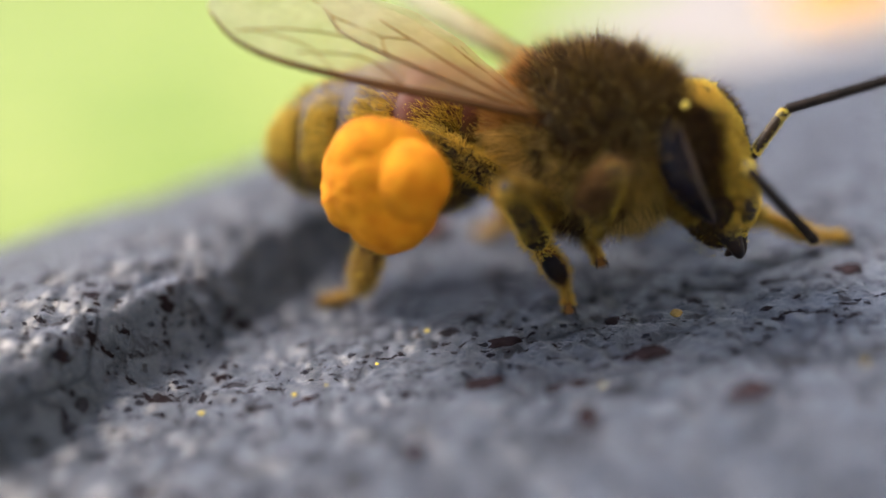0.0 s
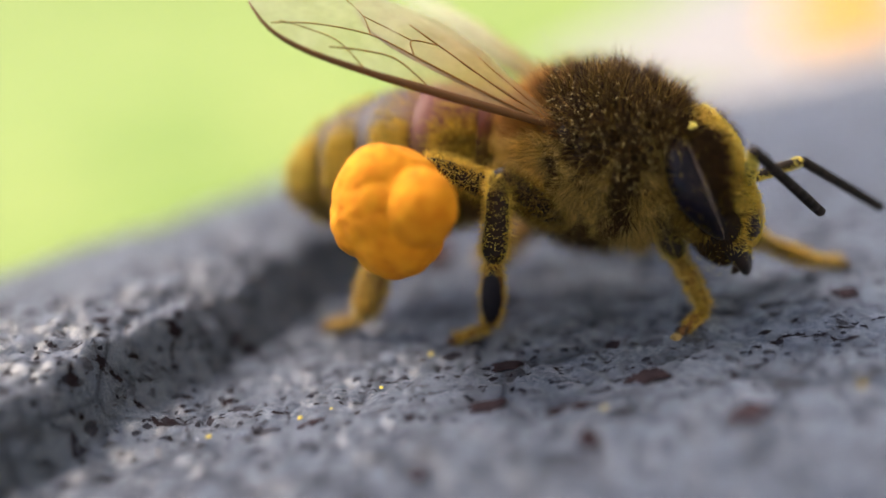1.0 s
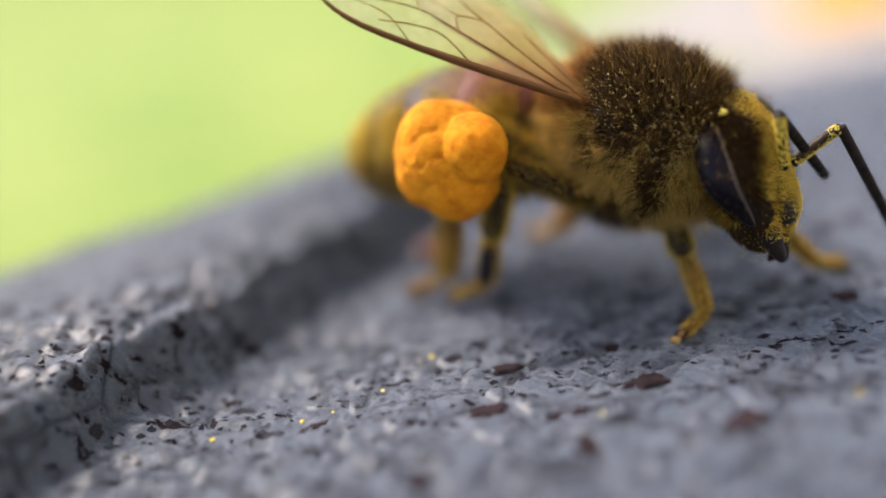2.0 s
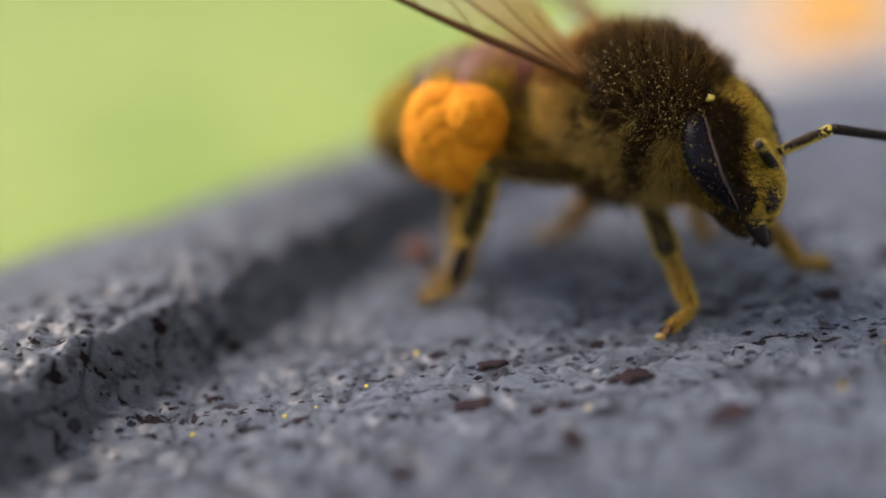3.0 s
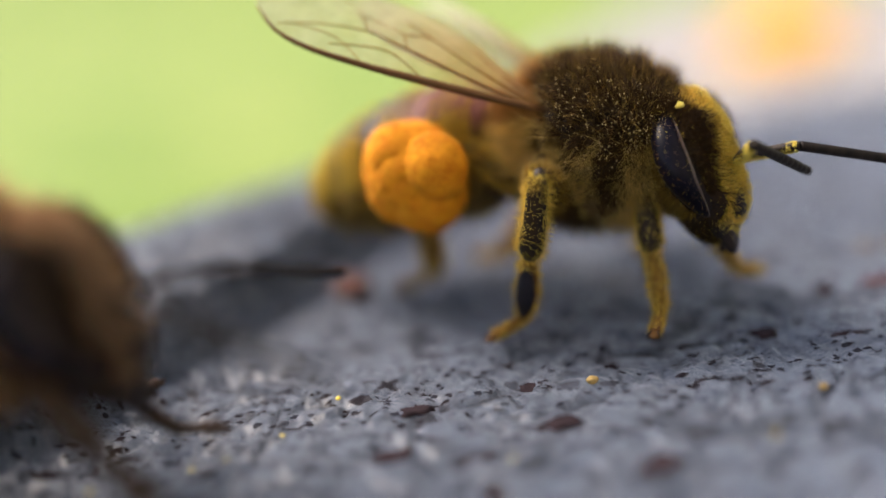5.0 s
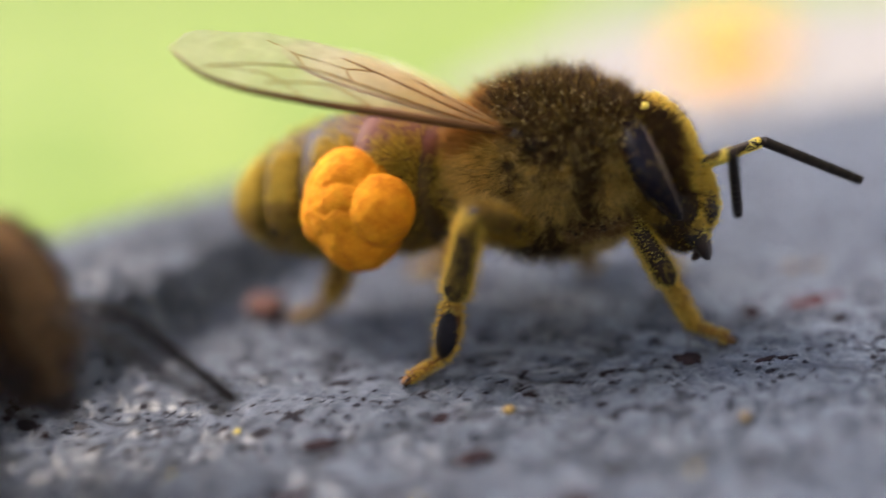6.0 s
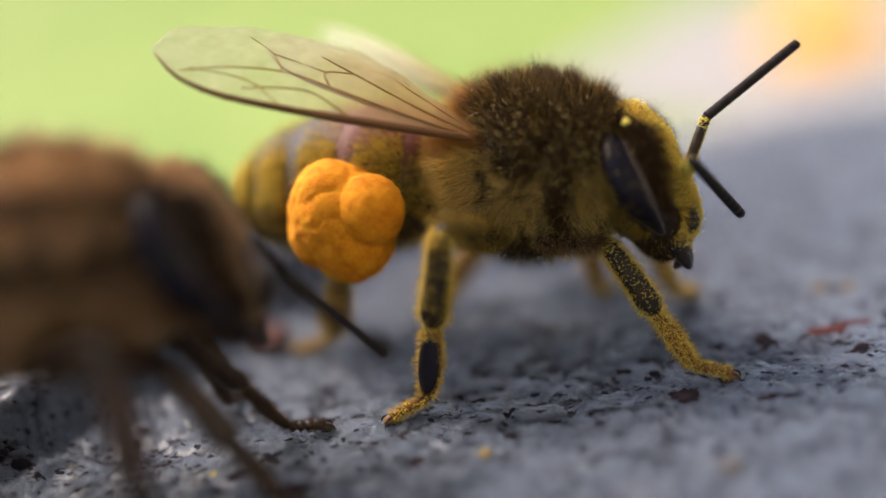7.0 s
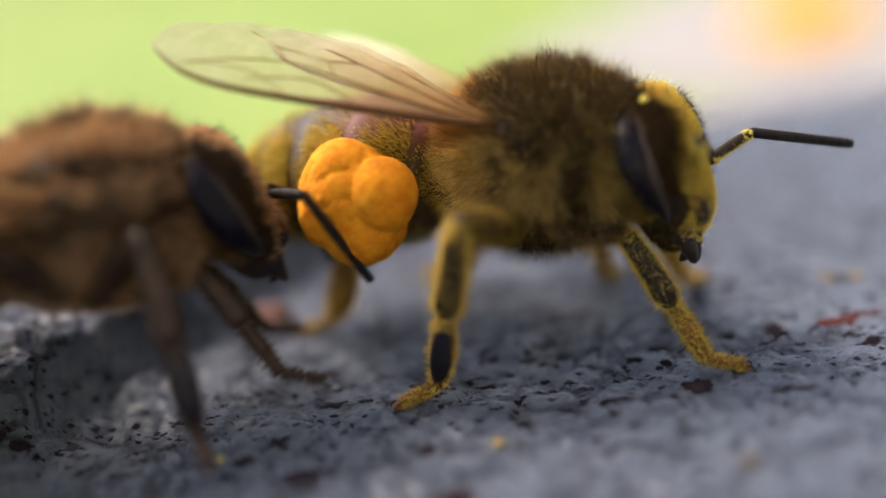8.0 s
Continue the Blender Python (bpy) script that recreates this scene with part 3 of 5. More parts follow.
def build_head(root, dusty, thick):
    v, f = head_mesh()
    head = put_mesh("head", v, f, M_CHITIN, root)
    w, g = lumpy((1, 1, 1), 5, 0.0, n=4)
    for s in (-1, 1):
        put_mesh("compound_eye", eye_form(w, s), g, M_EYE, head, "large dark glossy compound eye")
        # front ridge of the eye, with its highlight put in as pale colour
        q = np.linspace(0.14, 0.92, 18) * np.pi
        edge = eye_form(np.stack([0.97 * np.sin(q), 0.25 + 0 * q, np.cos(q)], -1), s, 0.01)
        put_mesh("eye_rim_highlight", *tube(edge, 0.020 * np.sin(np.linspace(0.15, 3.0, 18)), 7), M_EYE_HIGHLIGHT, head, "pale edge of the eye")
        # short hairs on the eye
        d = on_ball(260)
        d = d[d[:, 1] > 0.15]
        p, n = eye_form(d, s), d * np.array([1, s, 0.5])
        put_mesh("eye_hair", *strands(p, n, 0.09, 0.005), M_FUR_BROWN if dusty else M_FUR_DARK, head, kind="stuff")
        if dusty:
            k = rng.random(len(p)) < 0.04 + 0.5 * np.clip(-d[:, 0], 0, 1)
            put_mesh("eye_pollen", *dust(p[k] + n[k] * 0.05, 0.016), M_DUST, head, kind="stuff")
        # mandible
        q = curve_points([(0.62, s * 0.42, -1.15), (0.80, s * 0.36, -1.65), (0.92, s * 0.06, -2.15)], 9)
        put_mesh("mandible", *tube(q, [0.30, 0.31, 0.29, 0.27, 0.25, 0.22, 0.19, 0.15, 0.07], 10, 0.7), M_CHITIN, head)
    w, g = lumpy((0.26, 0.56, 0.50), 3, 0.03, n=3)
    put_mesh("clypeus", w + np.array([1.05, 0, -0.85]), g, M_CHITIN, head, "dark shield of the lower face")
    for x, y, z in ((0.25, 0, 1.72), (0.0, 0.3, 1.75), (0.0, -0.3, 1.75)):
        w, g = lumpy((0.13, 0.13, 0.13), 1, 0.0, n=2)
        put_mesh("ocellus", w + np.array([x, y, z]), g, M_EYE, head)
    q = curve_points([(0.75, 0, -1.5), (0.75, 0, -1.9), (0.55, 0, -2.15)], 6)
    put_mesh("tongue", *tube(q, [0.2, 0.18, 0.16, 0.13, 0.1, 0.05], 8), M_LEG_DARK, head)
    # hair: crown, back of the head, brow beside the eyes, face; none under the eyes
    d = on_ball(int(26000 * thick))
    p = head_form(d)
    n = d / np.array([0.92, 1.72, 1.85])
    n /= np.linalg.norm(n, axis=1)[:, None]
    ex = eye_middle(p[:, 2])[0]
    under = ((p[:, 0] - ex) / EYE_W) ** 2 + ((p[:, 2] - EYE_Z) / EYE_H) ** 2
    free = (under > 1.0) | (np.abs(d[:, 1]) < 0.55)
    p, n, d, ex = p[free], n[free], d[free], ex[free]
    blot = np.array([noise.noise(Vector(q) * 1.7) for q in p])
    front = p[:, 0] > ex + 0.05
    strip = front & (np.abs(p[:, 1]) < 0.68 + 0.34 * np.clip(1.0 - p[:, 2], 0, 1) - 0.35 * np.clip(-0.4 - p[:, 2], 0, 1) + 0.3 * blot) & (p[:, 2] > -1.35)
    brow = front & ~strip & (p[:, 2] > -0.5)
    crown = ~front & (d[:, 2] > 0.55)
    back = ~front & ~crown & (p[:, 2] > -1.0)
    jaw = ~(strip | brow | crown | back)
    put_mesh("crown_hair", *strands(p[crown], n[crown], 0.60, 0.007, (0.1, 0, 0.15), 0.25, 0.15, 0.5), M_FUR_DARK, head, kind="stuff")
    put_mesh("brow_hair", *strands(p[brow], n[brow], 0.42, 0.008, (0.2, 0, -0.1), 0.25, 0.15, 0.5), M_FUR_DARK, head, kind="stuff")
    put_mesh("cheek_hair", *strands(p[back], n[back], 0.30, 0.007, (-0.25, 0, -0.1)), M_FUR_OCHRE if dusty else M_FUR_BROWN, head, kind="stuff")
    put_mesh("face_hair", *strands(p[strip], n[strip], 0.20, 0.008), M_FUR_GOLD if dusty else M_FUR_FAWN, head, kind="stuff")
    few = jaw & (rng.random(len(p)) < 0.45)
    put_mesh("jaw_hair", *strands(p[few], n[few], 0.16, 0.006, (0.2, 0, -0.3)), M_FUR_DARK, head, kind="stuff")
    if dusty:
        d = on_ball(66000)
        p = head_form(d)
        k = (d[:, 0] > -0.1) & (np.abs(p[:, 1]) < 1.25) & (p[:, 2] > -1.6)
        p, n = p[k], d[k] / np.array([0.92, 1.72, 1.85])
        n /= np.linalg.norm(n, axis=1)[:, None]
        clump = np.array([noise.noise(Vector(q) * 2.6) + 0.7 * noise.noise(Vector(q) * 7.0) for q in p])
        edge = np.abs(p[:, 1]) / (0.80 + 0.34 * np.clip(1.0 - p[:, 2], 0, 1) - 0.35 * np.clip(-0.4 - p[:, 2], 0, 1))
        low = np.clip((-0.25 - p[:, 2]) / 0.5, 0, 1) * np.clip(np.abs(p[:, 1]) / 0.3, 0, 2)
        keep = clump - 0.50 * edge ** 2 - 0.30 * low - 0.5 * np.clip((p[:, 2] - 1.1) / 0.5, 0, 1) + rng.normal(0, 0.20, len(p)) > -0.19
        g = p[keep] + n[keep] * (rng.uniform(0.0, 0.20, keep.sum()) + 0.05 * np.maximum(clump[keep], 0))[:, None]
        put_mesh("face_pollen", *dust(g, 0.0175), M_DUST, head, "bright yellow pollen caked on the face", kind="stuff")
        # single grains all over the head
        d = on_ball(1000)
        p = head_form(d)
        put_mesh("head_pollen", *dust(p + d * rng.uniform(0.1, 0.4, (len(p), 1)), 0.013), M_DUST, head, kind="stuff")
        w, g = lumpy((0.10, 0.10, 0.085), 9, 0.22, n=3)
        put_mesh("pollen_crumb", w + np.array([0.10, -1.18, 1.62]), g, M_DUST, head)
    return head


def build_thorax(root, dusty, thick):
    thorax = put_mesh("thorax", *THORAX.mesh(), M_THORAX, root)
    p, n, s, a = THORAX.scatter(int(52000 * thick))
    side = np.abs(a)
    blot = np.array([noise.noise(Vector(q) * 0.9) + 0.5 * noise.noise(Vector(q) * 2.6) for q in p])
    x = p[:, 0]
    # a dark saddle on the fore back that frays into the tan flanks
    far = np.sqrt(((x - 0.60) / 1.45) ** 2 + (side / 1.45) ** 2) + 0.42 * blot + rng.normal(0, 0.10, len(x))
    dark = far < 1.08
    dark |= (np.abs(x - 1.35 + 0.25 * (side - 1.5)) + rng.normal(0, 0.08, len(x)) < 0.22) & (side > 1.2) & (side < 2.4)
    if not dusty:    # dark stripes along the back and flanks
        dark = (side < 0.25 + 0.2 * blot) | (np.abs(side - 0.85 - 0.1 * blot) < 0.13) | (np.abs(side - 1.4 - 0.1 * blot) < 0.12)
    if dusty:    # blotches of dark hair in the flank
        dark |= (blot > 0.34 + rng.normal(0, 0.06, len(x))) & (side > 1.0) & (x > -0.6)
    low = (side > 2.0) & ~dark
    rear = ~dark & ~low & (side < 1.25)
    mid = ~dark & ~low & ~rear
    fur = {"back_hair": (dark, M_FUR_DARK, 0.66), "rear_hair": (rear, M_FUR_RUSSET if dusty else M_FUR_FAWN, 0.70), "flank_hair": (mid, M_FUR_TAN if dusty else M_FUR_FAWN, 0.66), "belly_hair": (low, M_FUR_TAN if dusty else M_FUR_FAWN, 0.42)}
    for name, (k, mat, length) in fur.items():
        put_mesh(name, *strands(p[k], n[k], length, 0.006, (-0.22, 0, -0.10), 0.15, 0.22, 1.05), mat, thorax, kind="stuff")
    # longer, lighter hairs over the back that catch the light
    p, n, s, a = THORAX.scatter(int(9000 * thick))
    k = np.abs(a) < 1.6
    put_mesh("long_hair", *strands(p[k], n[k], 0.80, 0.0048, (-0.25, 0, 0.1), 0.3, 0.2), M_FUR_OCHRE if dusty else M_FUR_FAWN, thorax, kind="stuff")
    if dusty:
        p, n, s, a = THORAX.scatter(5200)
        g = p + n * rng.uniform(0.25, 0.62, (len(p), 1))
        k = (np.abs(a) > 0.4 + 0.6 * rng.random(len(a))) & (p[:, 0] > -0.9)
        put_mesh("pollen_specks", *dust(g[k], 0.0165), M_DUST_PALE, thorax, "tiny golden pollen specks in the fur", kind="stuff")
    for sgn in (-1, 1):
        for at, r in (((-0.35, 1.72, 0.75), (0.32, 0.20, 0.24)), ((0.05, 1.84, 0.55), (0.22, 0.15, 0.17)), ((-0.75, 1.70, 0.62), (0.20, 0.15, 0.15))):
            w, g = lumpy(r, 4, 0.12, n=2)
            put_mesh("wing_joint", w + np.array(at) * (1, sgn, 1), g, M_CHITIN, thorax)
    return thorax


def build_abdomen(root, dusty, thick):
    abdomen = put_mesh("abdomen", *ABDOMEN.mesh(grow=-0.10), M_BAND, root)
    cuts = [0.04, 0.20, 0.37, 0.53, 0.68, 0.83, 0.985]
    for i in range(6):
        s0, s1 = cuts[i], cuts[i + 1] + (0.02 if i < 5 else 0)
        ns, nr = 48, 10
        ss = np.linspace(s0, s1, nr)
        a = np.arange(ns) * 2 * np.pi / ns
        p, n = ABDOMEN.at(np.repeat(ss, ns), np.tile(a, nr))
        lift = np.repeat(np.concatenate([np.linspace(-0.09, 0.045, nr - 1), [-0.03]]), ns)[:, None]
        put_mesh("tergite", p + n * lift, rings_to_faces(nr, ns, False), M_ABDOMEN, abdomen)
        # a felt of short hairs on each plate, thick on the flanks, with the hind edge left bare
        m = int(7000 * thick)
        s, a = rng.uniform(s0 + 0.02, s1 - 0.055, m), rng.uniform(-np.pi, np.pi, m)
        side = np.abs(a)
        felt = smooth(0.75, 1.05, side + rng.normal(0, 0.10, m)) * (1 - 0.85 * smooth(1.75, 2.15, side))
        keep = rng.random(m) < np.maximum(felt, 0.10)
        p, n = ABDOMEN.at(s[keep], a[keep])
        put_mesh("band_hair", *strands(p, n, 0.30, 0.0085, (-0.75, 0, 0), 0.22), M_FUR_FELT if dusty else M_FUR_TAN, abdomen, kind="stuff")
        k = keep & (side > 1.7)
        if k.any():
            p, n = ABDOMEN.at(s[k], a[k])
            put_mesh("belly_hair", *strands(p, n, 0.34, 0.007, (-0.6, 0, 0), 0.25), M_FUR_BROWN, abdomen, kind="stuff")
    if dusty:
        p, n, s, a = ABDOMEN.scatter(7000)
        k = (np.abs(a) > 0.95) & (np.abs(a) < 2.0)
        put_mesh("flank_pollen", *dust(p[k] + n[k] * rng.uniform(0.03, 0.2, (k.sum(), 1)), 0.015), M_DUST, abdomen, kind="stuff")
    return abdomen


def wing_outline(length, chord, n=40):
    """Fore edge and hind edge of a wing, base at the origin, tip along x."""
    s = np.linspace(0, 1, n)
    fore = chord * (0.10 * np.sin(np.pi * s) - 0.02 * s ** 4 - 0.34 * np.clip((s - 0.78) / 0.22, 0, 1) ** 2.4)
    full = np.where(s < 0.66, 0.10 + 0.90 * np.sin(0.5 * np.pi * np.clip(s / 0.66, 0, 1)) ** 1.1, np.sqrt(np.clip(1 - ((s - 0.66) / 0.34) ** 2, 0, 1)))
    hind = fore - chord * full
    return s * length, fore, hind


def build_wing(name, root, side, length, chord, m, hind):
    x, fo, hi = wing_outline(length, chord)
    rows, nx = 9, len(x)
    v = []
    for k in range(rows):
        t = k / (rows - 1)
        y = fo + (hi - fo) * t
        z = 0.10 * chord * np.sin(np.pi * t) * np.sin(np.pi * x / length) + 0.02 * np.sin(x * 5 + t * 9) * t
        v.append(np.stack([x, y, z], -1))
    v = np.concatenate(v)
    f = [(k * nx + i, k * nx + i + 1, (k + 1) * nx + i + 1, (k + 1) * nx + i) for k in range(rows - 1) for i in range(nx - 1)]
    flip = np.array([1, -side, 1])    # side -1 is the right wing: its fore edge points outwards
    wing = put_mesh(name, v * flip, f, M_WING, root, "clear amber-tinted wing with brown veins")
    wing.matrix_basis = m

    def on(s, t):
        i = s * (nx - 1)
        a, b = np.interp(i, np.arange(nx), fo), np.interp(i, np.arange(nx), hi)
        return (s * length, a + (b - a) * t, 0.10 * chord * math.sin(math.pi * t) * math.sin(math.pi * s))

    lines = [([(0, 0.0), (0.2, 0.03), (0.42, 0.02), (0.60, 0.01), (0.78, 0.0), (0.9, 0.0), (0.985, 0.0)], 0.10, 0.02), ([(0.05, 0.05), (0.2, 0.075), (0.42, 0.05), (0.56, 0.03)], 0.06, 0.05)]
    if not hind:
        lines += [([(0.02, 0.1), (0.2, 0.22), (0.4, 0.30), (0.48, 0.33)], 0.05, 0.03), ([(0.40, 0.03), (0.52, 0.22), (0.62, 0.20), (0.72, 0.12)], 0.03, 0.022),
                  ([(0.02, 0.16), (0.22, 0.45), (0.42, 0.62), (0.52, 0.72)], 0.045, 0.024), ([(0.48, 0.33), (0.50, 0.50), (0.42, 0.62)], 0.028, 0.024),
                  ([(0.48, 0.33), (0.62, 0.38), (0.78, 0.32), (0.90, 0.10)], 0.03, 0.018), ([(0.60, 0.02), (0.70, 0.20), (0.80, 0.24), (0.88, 0.20)], 0.024, 0.014),
                  ([(0.62, 0.38), (0.66, 0.58), (0.74, 0.80)], 0.022, 0.014), ([(0.02, 0.25), (0.18, 0.75), (0.30, 0.93)], 0.035, 0.02), ([(0.50, 0.50), (0.66, 0.58)], 0.022, 0.018)]
    else:
        lines += [([(0.05, 0.15), (0.35, 0.40), (0.6, 0.5), (0.8, 0.55)], 0.035, 0.015), ([(0.03, 0.3), (0.3, 0.7), (0.45, 0.92)], 0.03, 0.014), ([(0.45, 0.02), (0.5, 0.25), (0.47, 0.45)], 0.025, 0.02)]
    for i, (keys, r0, r1) in enumerate(lines):
        p = curve_points([on(a, b) for a, b in keys], 18) * flip
        k = 1.0 if i < 2 else 0.72
        k *= 0.5 if hind else 1.0
        taper = np.linspace(0, 1, 18) ** (2.5 if i == 0 else 1.0)
        put_mesh("vein", *tube(p, k * (r0 + (r1 - r0) * taper), 7), M_VEIN if i < 2 and not hind else M_VEIN_PALE, wing)
    return wing


def limb(length, profile, flat, seed, bumpy=0.03):
    """A leg segment along x: profile rows of (0 to 1, radius)."""
    k = np.asarray(profile, float)
    s = np.linspace(0, 1, 18)
    r = np.interp(s, k[:, 0], k[:, 1])
    p = np.stack([s * length, 0.05 * np.sin(np.pi * s) * length * 0.3, 0 * s], -1)
    v, f = tube(p, r, 14, flat, (0, 1, 0))
    v = np.array([q * (1, 1, 1) + np.array([0, 1, 1]) * (q - np.array([q[0], 0, 0])) * bumpy * noise.noise(Vector((q[0] * 3, q[1] * 6 + seed, q[2] * 6))) * 3 for q in v])
    return v, f, s * length, r


def limb_fuzz(xs, r, flat, count, bare=None):
    x = rng.uniform(xs[0], xs[-1], count)
    a = rng.uniform(-np.pi, np.pi, count)
    if bare is not None:
        k = (np.abs((a - bare + np.pi) % (2 * np.pi) - np.pi) > 0.95 + rng.normal(0, 0.22, count)) | (x < 0.16 * xs[-1])
        x, a = x[k], a[k]
    rr = np.interp(x, xs, r)
    n = np.stack([0 * a, -np.sin(a) * 1.0, np.cos(a)], -1)
    p = np.stack([x, -np.sin(a) * rr + 0.015 * np.sin(np.pi * x / xs[-1]) * xs[-1], np.cos(a) * rr * flat], -1)
    return p, n


def build_leg(root, which, side, dusty):
    """Femur, tibia with its basitarsus, and foot; each lies along its own x."""
    lf, lt, lb, lo = LEGS[which]
    thick = {"fore": 1.1, "middle": 1.2, "hind": 1.35}[which]
    fur, skin = (M_FUR_GOLD, M_LEG) if dusty else (M_FUR_DARK, M_LEG_DARK)
    hairs = 1.0 if dusty else 0.45

    v, f, xs, r = limb(lf, [(0, 0.16 * thick), (0.25, 0.30 * thick), (0.6, 0.27 * thick), (0.93, 0.20 * thick), (1, 0.12)], 0.8, 1)
    femur = put_mesh("femur", v, f, skin, root)
    p, n = limb_fuzz(xs, r, 0.8, int(1500 * hairs))
    put_mesh("leg_hair", *strands(p, n, 0.30, 0.008, (0.4, 0, 0)), {"fore": M_FUR_BROWN, "middle": M_FUR_OCHRE, "hind": M_FUR_GOLD}[which] if dusty else fur, femur, kind="stuff")

    if dusty and which != "fore":
        p, n = limb_fuzz(xs, r, 0.8, 2600 if which == "hind" else 600)
        put_mesh("leg_pollen", *dust(p + n * rng.uniform(0, 0.16, (len(p), 1)), 0.015), M_DUST, femur, kind="stuff")

    wide = {"fore": 0.29, "middle": 0.31, "hind": 0.48}[which]
    v, f, xs, r = limb(lt, [(0, 0.13), (0.1, 0.20 * thick), (0.55, wide * 0.95), (0.9, wide), (1, wide * 0.55)], 0.72, 2)
    tibia = put_mesh("tibia", v, f, skin, root)
    p, n = limb_fuzz(xs, r, 0.72, int(1100 * hairs), bare=0.0)
    put_mesh("leg_hair", *strands(p, n, 0.27 if which != "fore" else 0.20, 0.0075, (0.35, 0, 0)), fur, tibia, kind="stuff")
    if dusty:
        p, n = limb_fuzz(xs, r, 0.72, 1500, bare=0.0)
        put_mesh("leg_pollen", *dust(p + n * rng.uniform(0, 0.09, (len(p), 1)), 0.017), M_DUST, tibia, kind="stuff")
        p, n = limb_fuzz(xs, r, 0.72, 900)
        put_mesh("leg_pollen", *dust(p + n * 0.02, 0.013), M_DUST, tibia, kind="stuff")

    wide = {"fore": 0.20, "middle": 0.30, "hind": 0.42}[which]
    v, f, xs, r = limb(lb, [(0, 0.11), (0.12, wide * 0.8), (0.5, wide), (0.85, wide * 0.72), (1, 0.12)], 0.6, 3)
    basi = put_mesh("basitarsus", v, f, M_FOOT if dusty else skin, tibia)
    basi.matrix_basis = mm(lt - 0.05, 0, 0, 0, BEND[which], 0)
    p, n = limb_fuzz(xs, r, 0.6, int(620 * hairs), bare=0.0 if which == "middle" else None)
    b2 = put_mesh("brush_hair", *strands(p, n, 0.20, 0.010, (0.45, 0, 0)), fur, tibia, kind="stuff")
    b2.matrix_basis = basi.matrix_basis
    if which == "middle":
        w, g = lumpy((lb * 0.40, 0.25, 0.09), 2, 0.05, n=3)
        pad = put_mesh("dark_patch", w + np.array([lb * 0.5, 0.02, 0.6 * wide * 0.80]), g, M_PLATE, tibia, "bare shiny black plate of the leg")
        pad.matrix_basis = basi.matrix_basis
    if dusty:
        p, n = limb_fuzz(xs, r, 0.6, 620, bare=0.0 if which == "middle" else None)
        d2 = put_mesh("leg_pollen", *dust(p + n * rng.uniform(0, 0.09, (len(p), 1)), 0.017), M_DUST, tibia, kind="stuff")
        d2.matrix_basis = basi.matrix_basis
    if dusty and which == "hind":
        build_pollen_load(tibia, side, lt)

    # foot: four small joints, a pad and two claws
    q, k, r = 0.0, [], []
    for i in range(4):
        w = lo * (0.2, 0.19, 0.19, 0.32)[i]
        k += [(q, 0, 0), (q + w * 0.3, 0, 0.01), (q + w * 0.85, 0, 0.01)]
        r += [0.07, 0.12, 0.135]
        q += w
    s = Shape().add(*tube(k + [(q + 0.02, 0, 0)], r + [0.07], 10))
    foot = s.put("foot", M_FOOT if dusty else skin, root)
    w, g = lumpy((0.17, 0.15, 0.09), 6, 0.08, n=2)
    put_mesh("foot_pad", w + np.array([q + 0.05, 0, -0.03]), g, M_FOOT if dusty else M_LEG_DARK, foot)
    for c in (-1, 1):
        k = curve_points([(q, c * 0.06, 0.02), (q + 0.16, c * 0.13, 0.04), (q + 0.24, c * 0.14, -0.08)], 6)
        put_mesh("claw", *tube(k, [0.035, 0.034, 0.03, 0.025, 0.018, 0.006], 6), M_CHITIN, foot)
    xs, r = np.array([0, q]), np.array([0.12, 0.13])
    p, n = limb_fuzz(xs, r, 1.0, int(240 * hairs))
    put_mesh("leg_hair", *strands(p, n, 0.13, 0.010, (0.4, 0, 0)), fur, foot, kind="stuff")
    if dusty:
        p, n = limb_fuzz(xs, r, 1.0, 170)
        put_mesh("leg_pollen", *dust(p + n * rng.uniform(0, 0.05, (len(p), 1)), 0.02), M_DUST, foot, kind="stuff")
    return femur, tibia, foot


def build_pollen_load(tibia, side, lt):
    """The ball of packed pollen on the hind leg: a body with smaller lumps pressed together."""
    # x runs down the leg, z backwards, y to the body's side; the skin is that of the outermost lump
    w, g = lumpy((1, 1, 1), 1.0, 0.0, 1.0, 6)
    r = np.zeros(len(w))
    for at, size in (((0.0, 0.0, 0.10), 1.38), ((-0.56, -0.42, -0.66), 0.90), ((0.36, -0.18, -0.30), 1.15), ((-0.30, -0.16, 0.36), 1.08), ((0.42, -0.22, 0.30), 1.02)):
        c = np.array(at) * np.array([1, side, 1])
        k = w @ c
        r = np.maximum(r, k + np.sqrt(np.maximum(k * k - c @ c + size * size, 0)))
    fine = np.array([noise.noise(Vector(q) * 3.0) + 0.7 * noise.noise(Vector(q) * 7.0) + 0.25 * noise.noise(Vector(q) * 15.0) for q in w])
    crease = []
    for q in w:
        d = noise.voronoi(Vector(q) * 1.05 + Vector((0.3, 0.6, 0.1)) + 0.15 * noise.noise_vector(Vector(q) * 2.0))[0]
        crease.append(math.exp(-(d[1] - d[0]) / 0.11))
    w = w * (r * (1 + 0.019 * fine - 0.030 * np.array(crease)))[:, None] * np.array([1.02, 0.92, 1.0])
    s = Shape().add(w, g)
    load = s.put("pollen_load", M_POLLEN, tibia, "large lumpy ball of packed orange pollen")
    load.matrix_basis = mm(lt * 0.30, 0.12, 0.98, -90 * side, 0, 0)
    return load


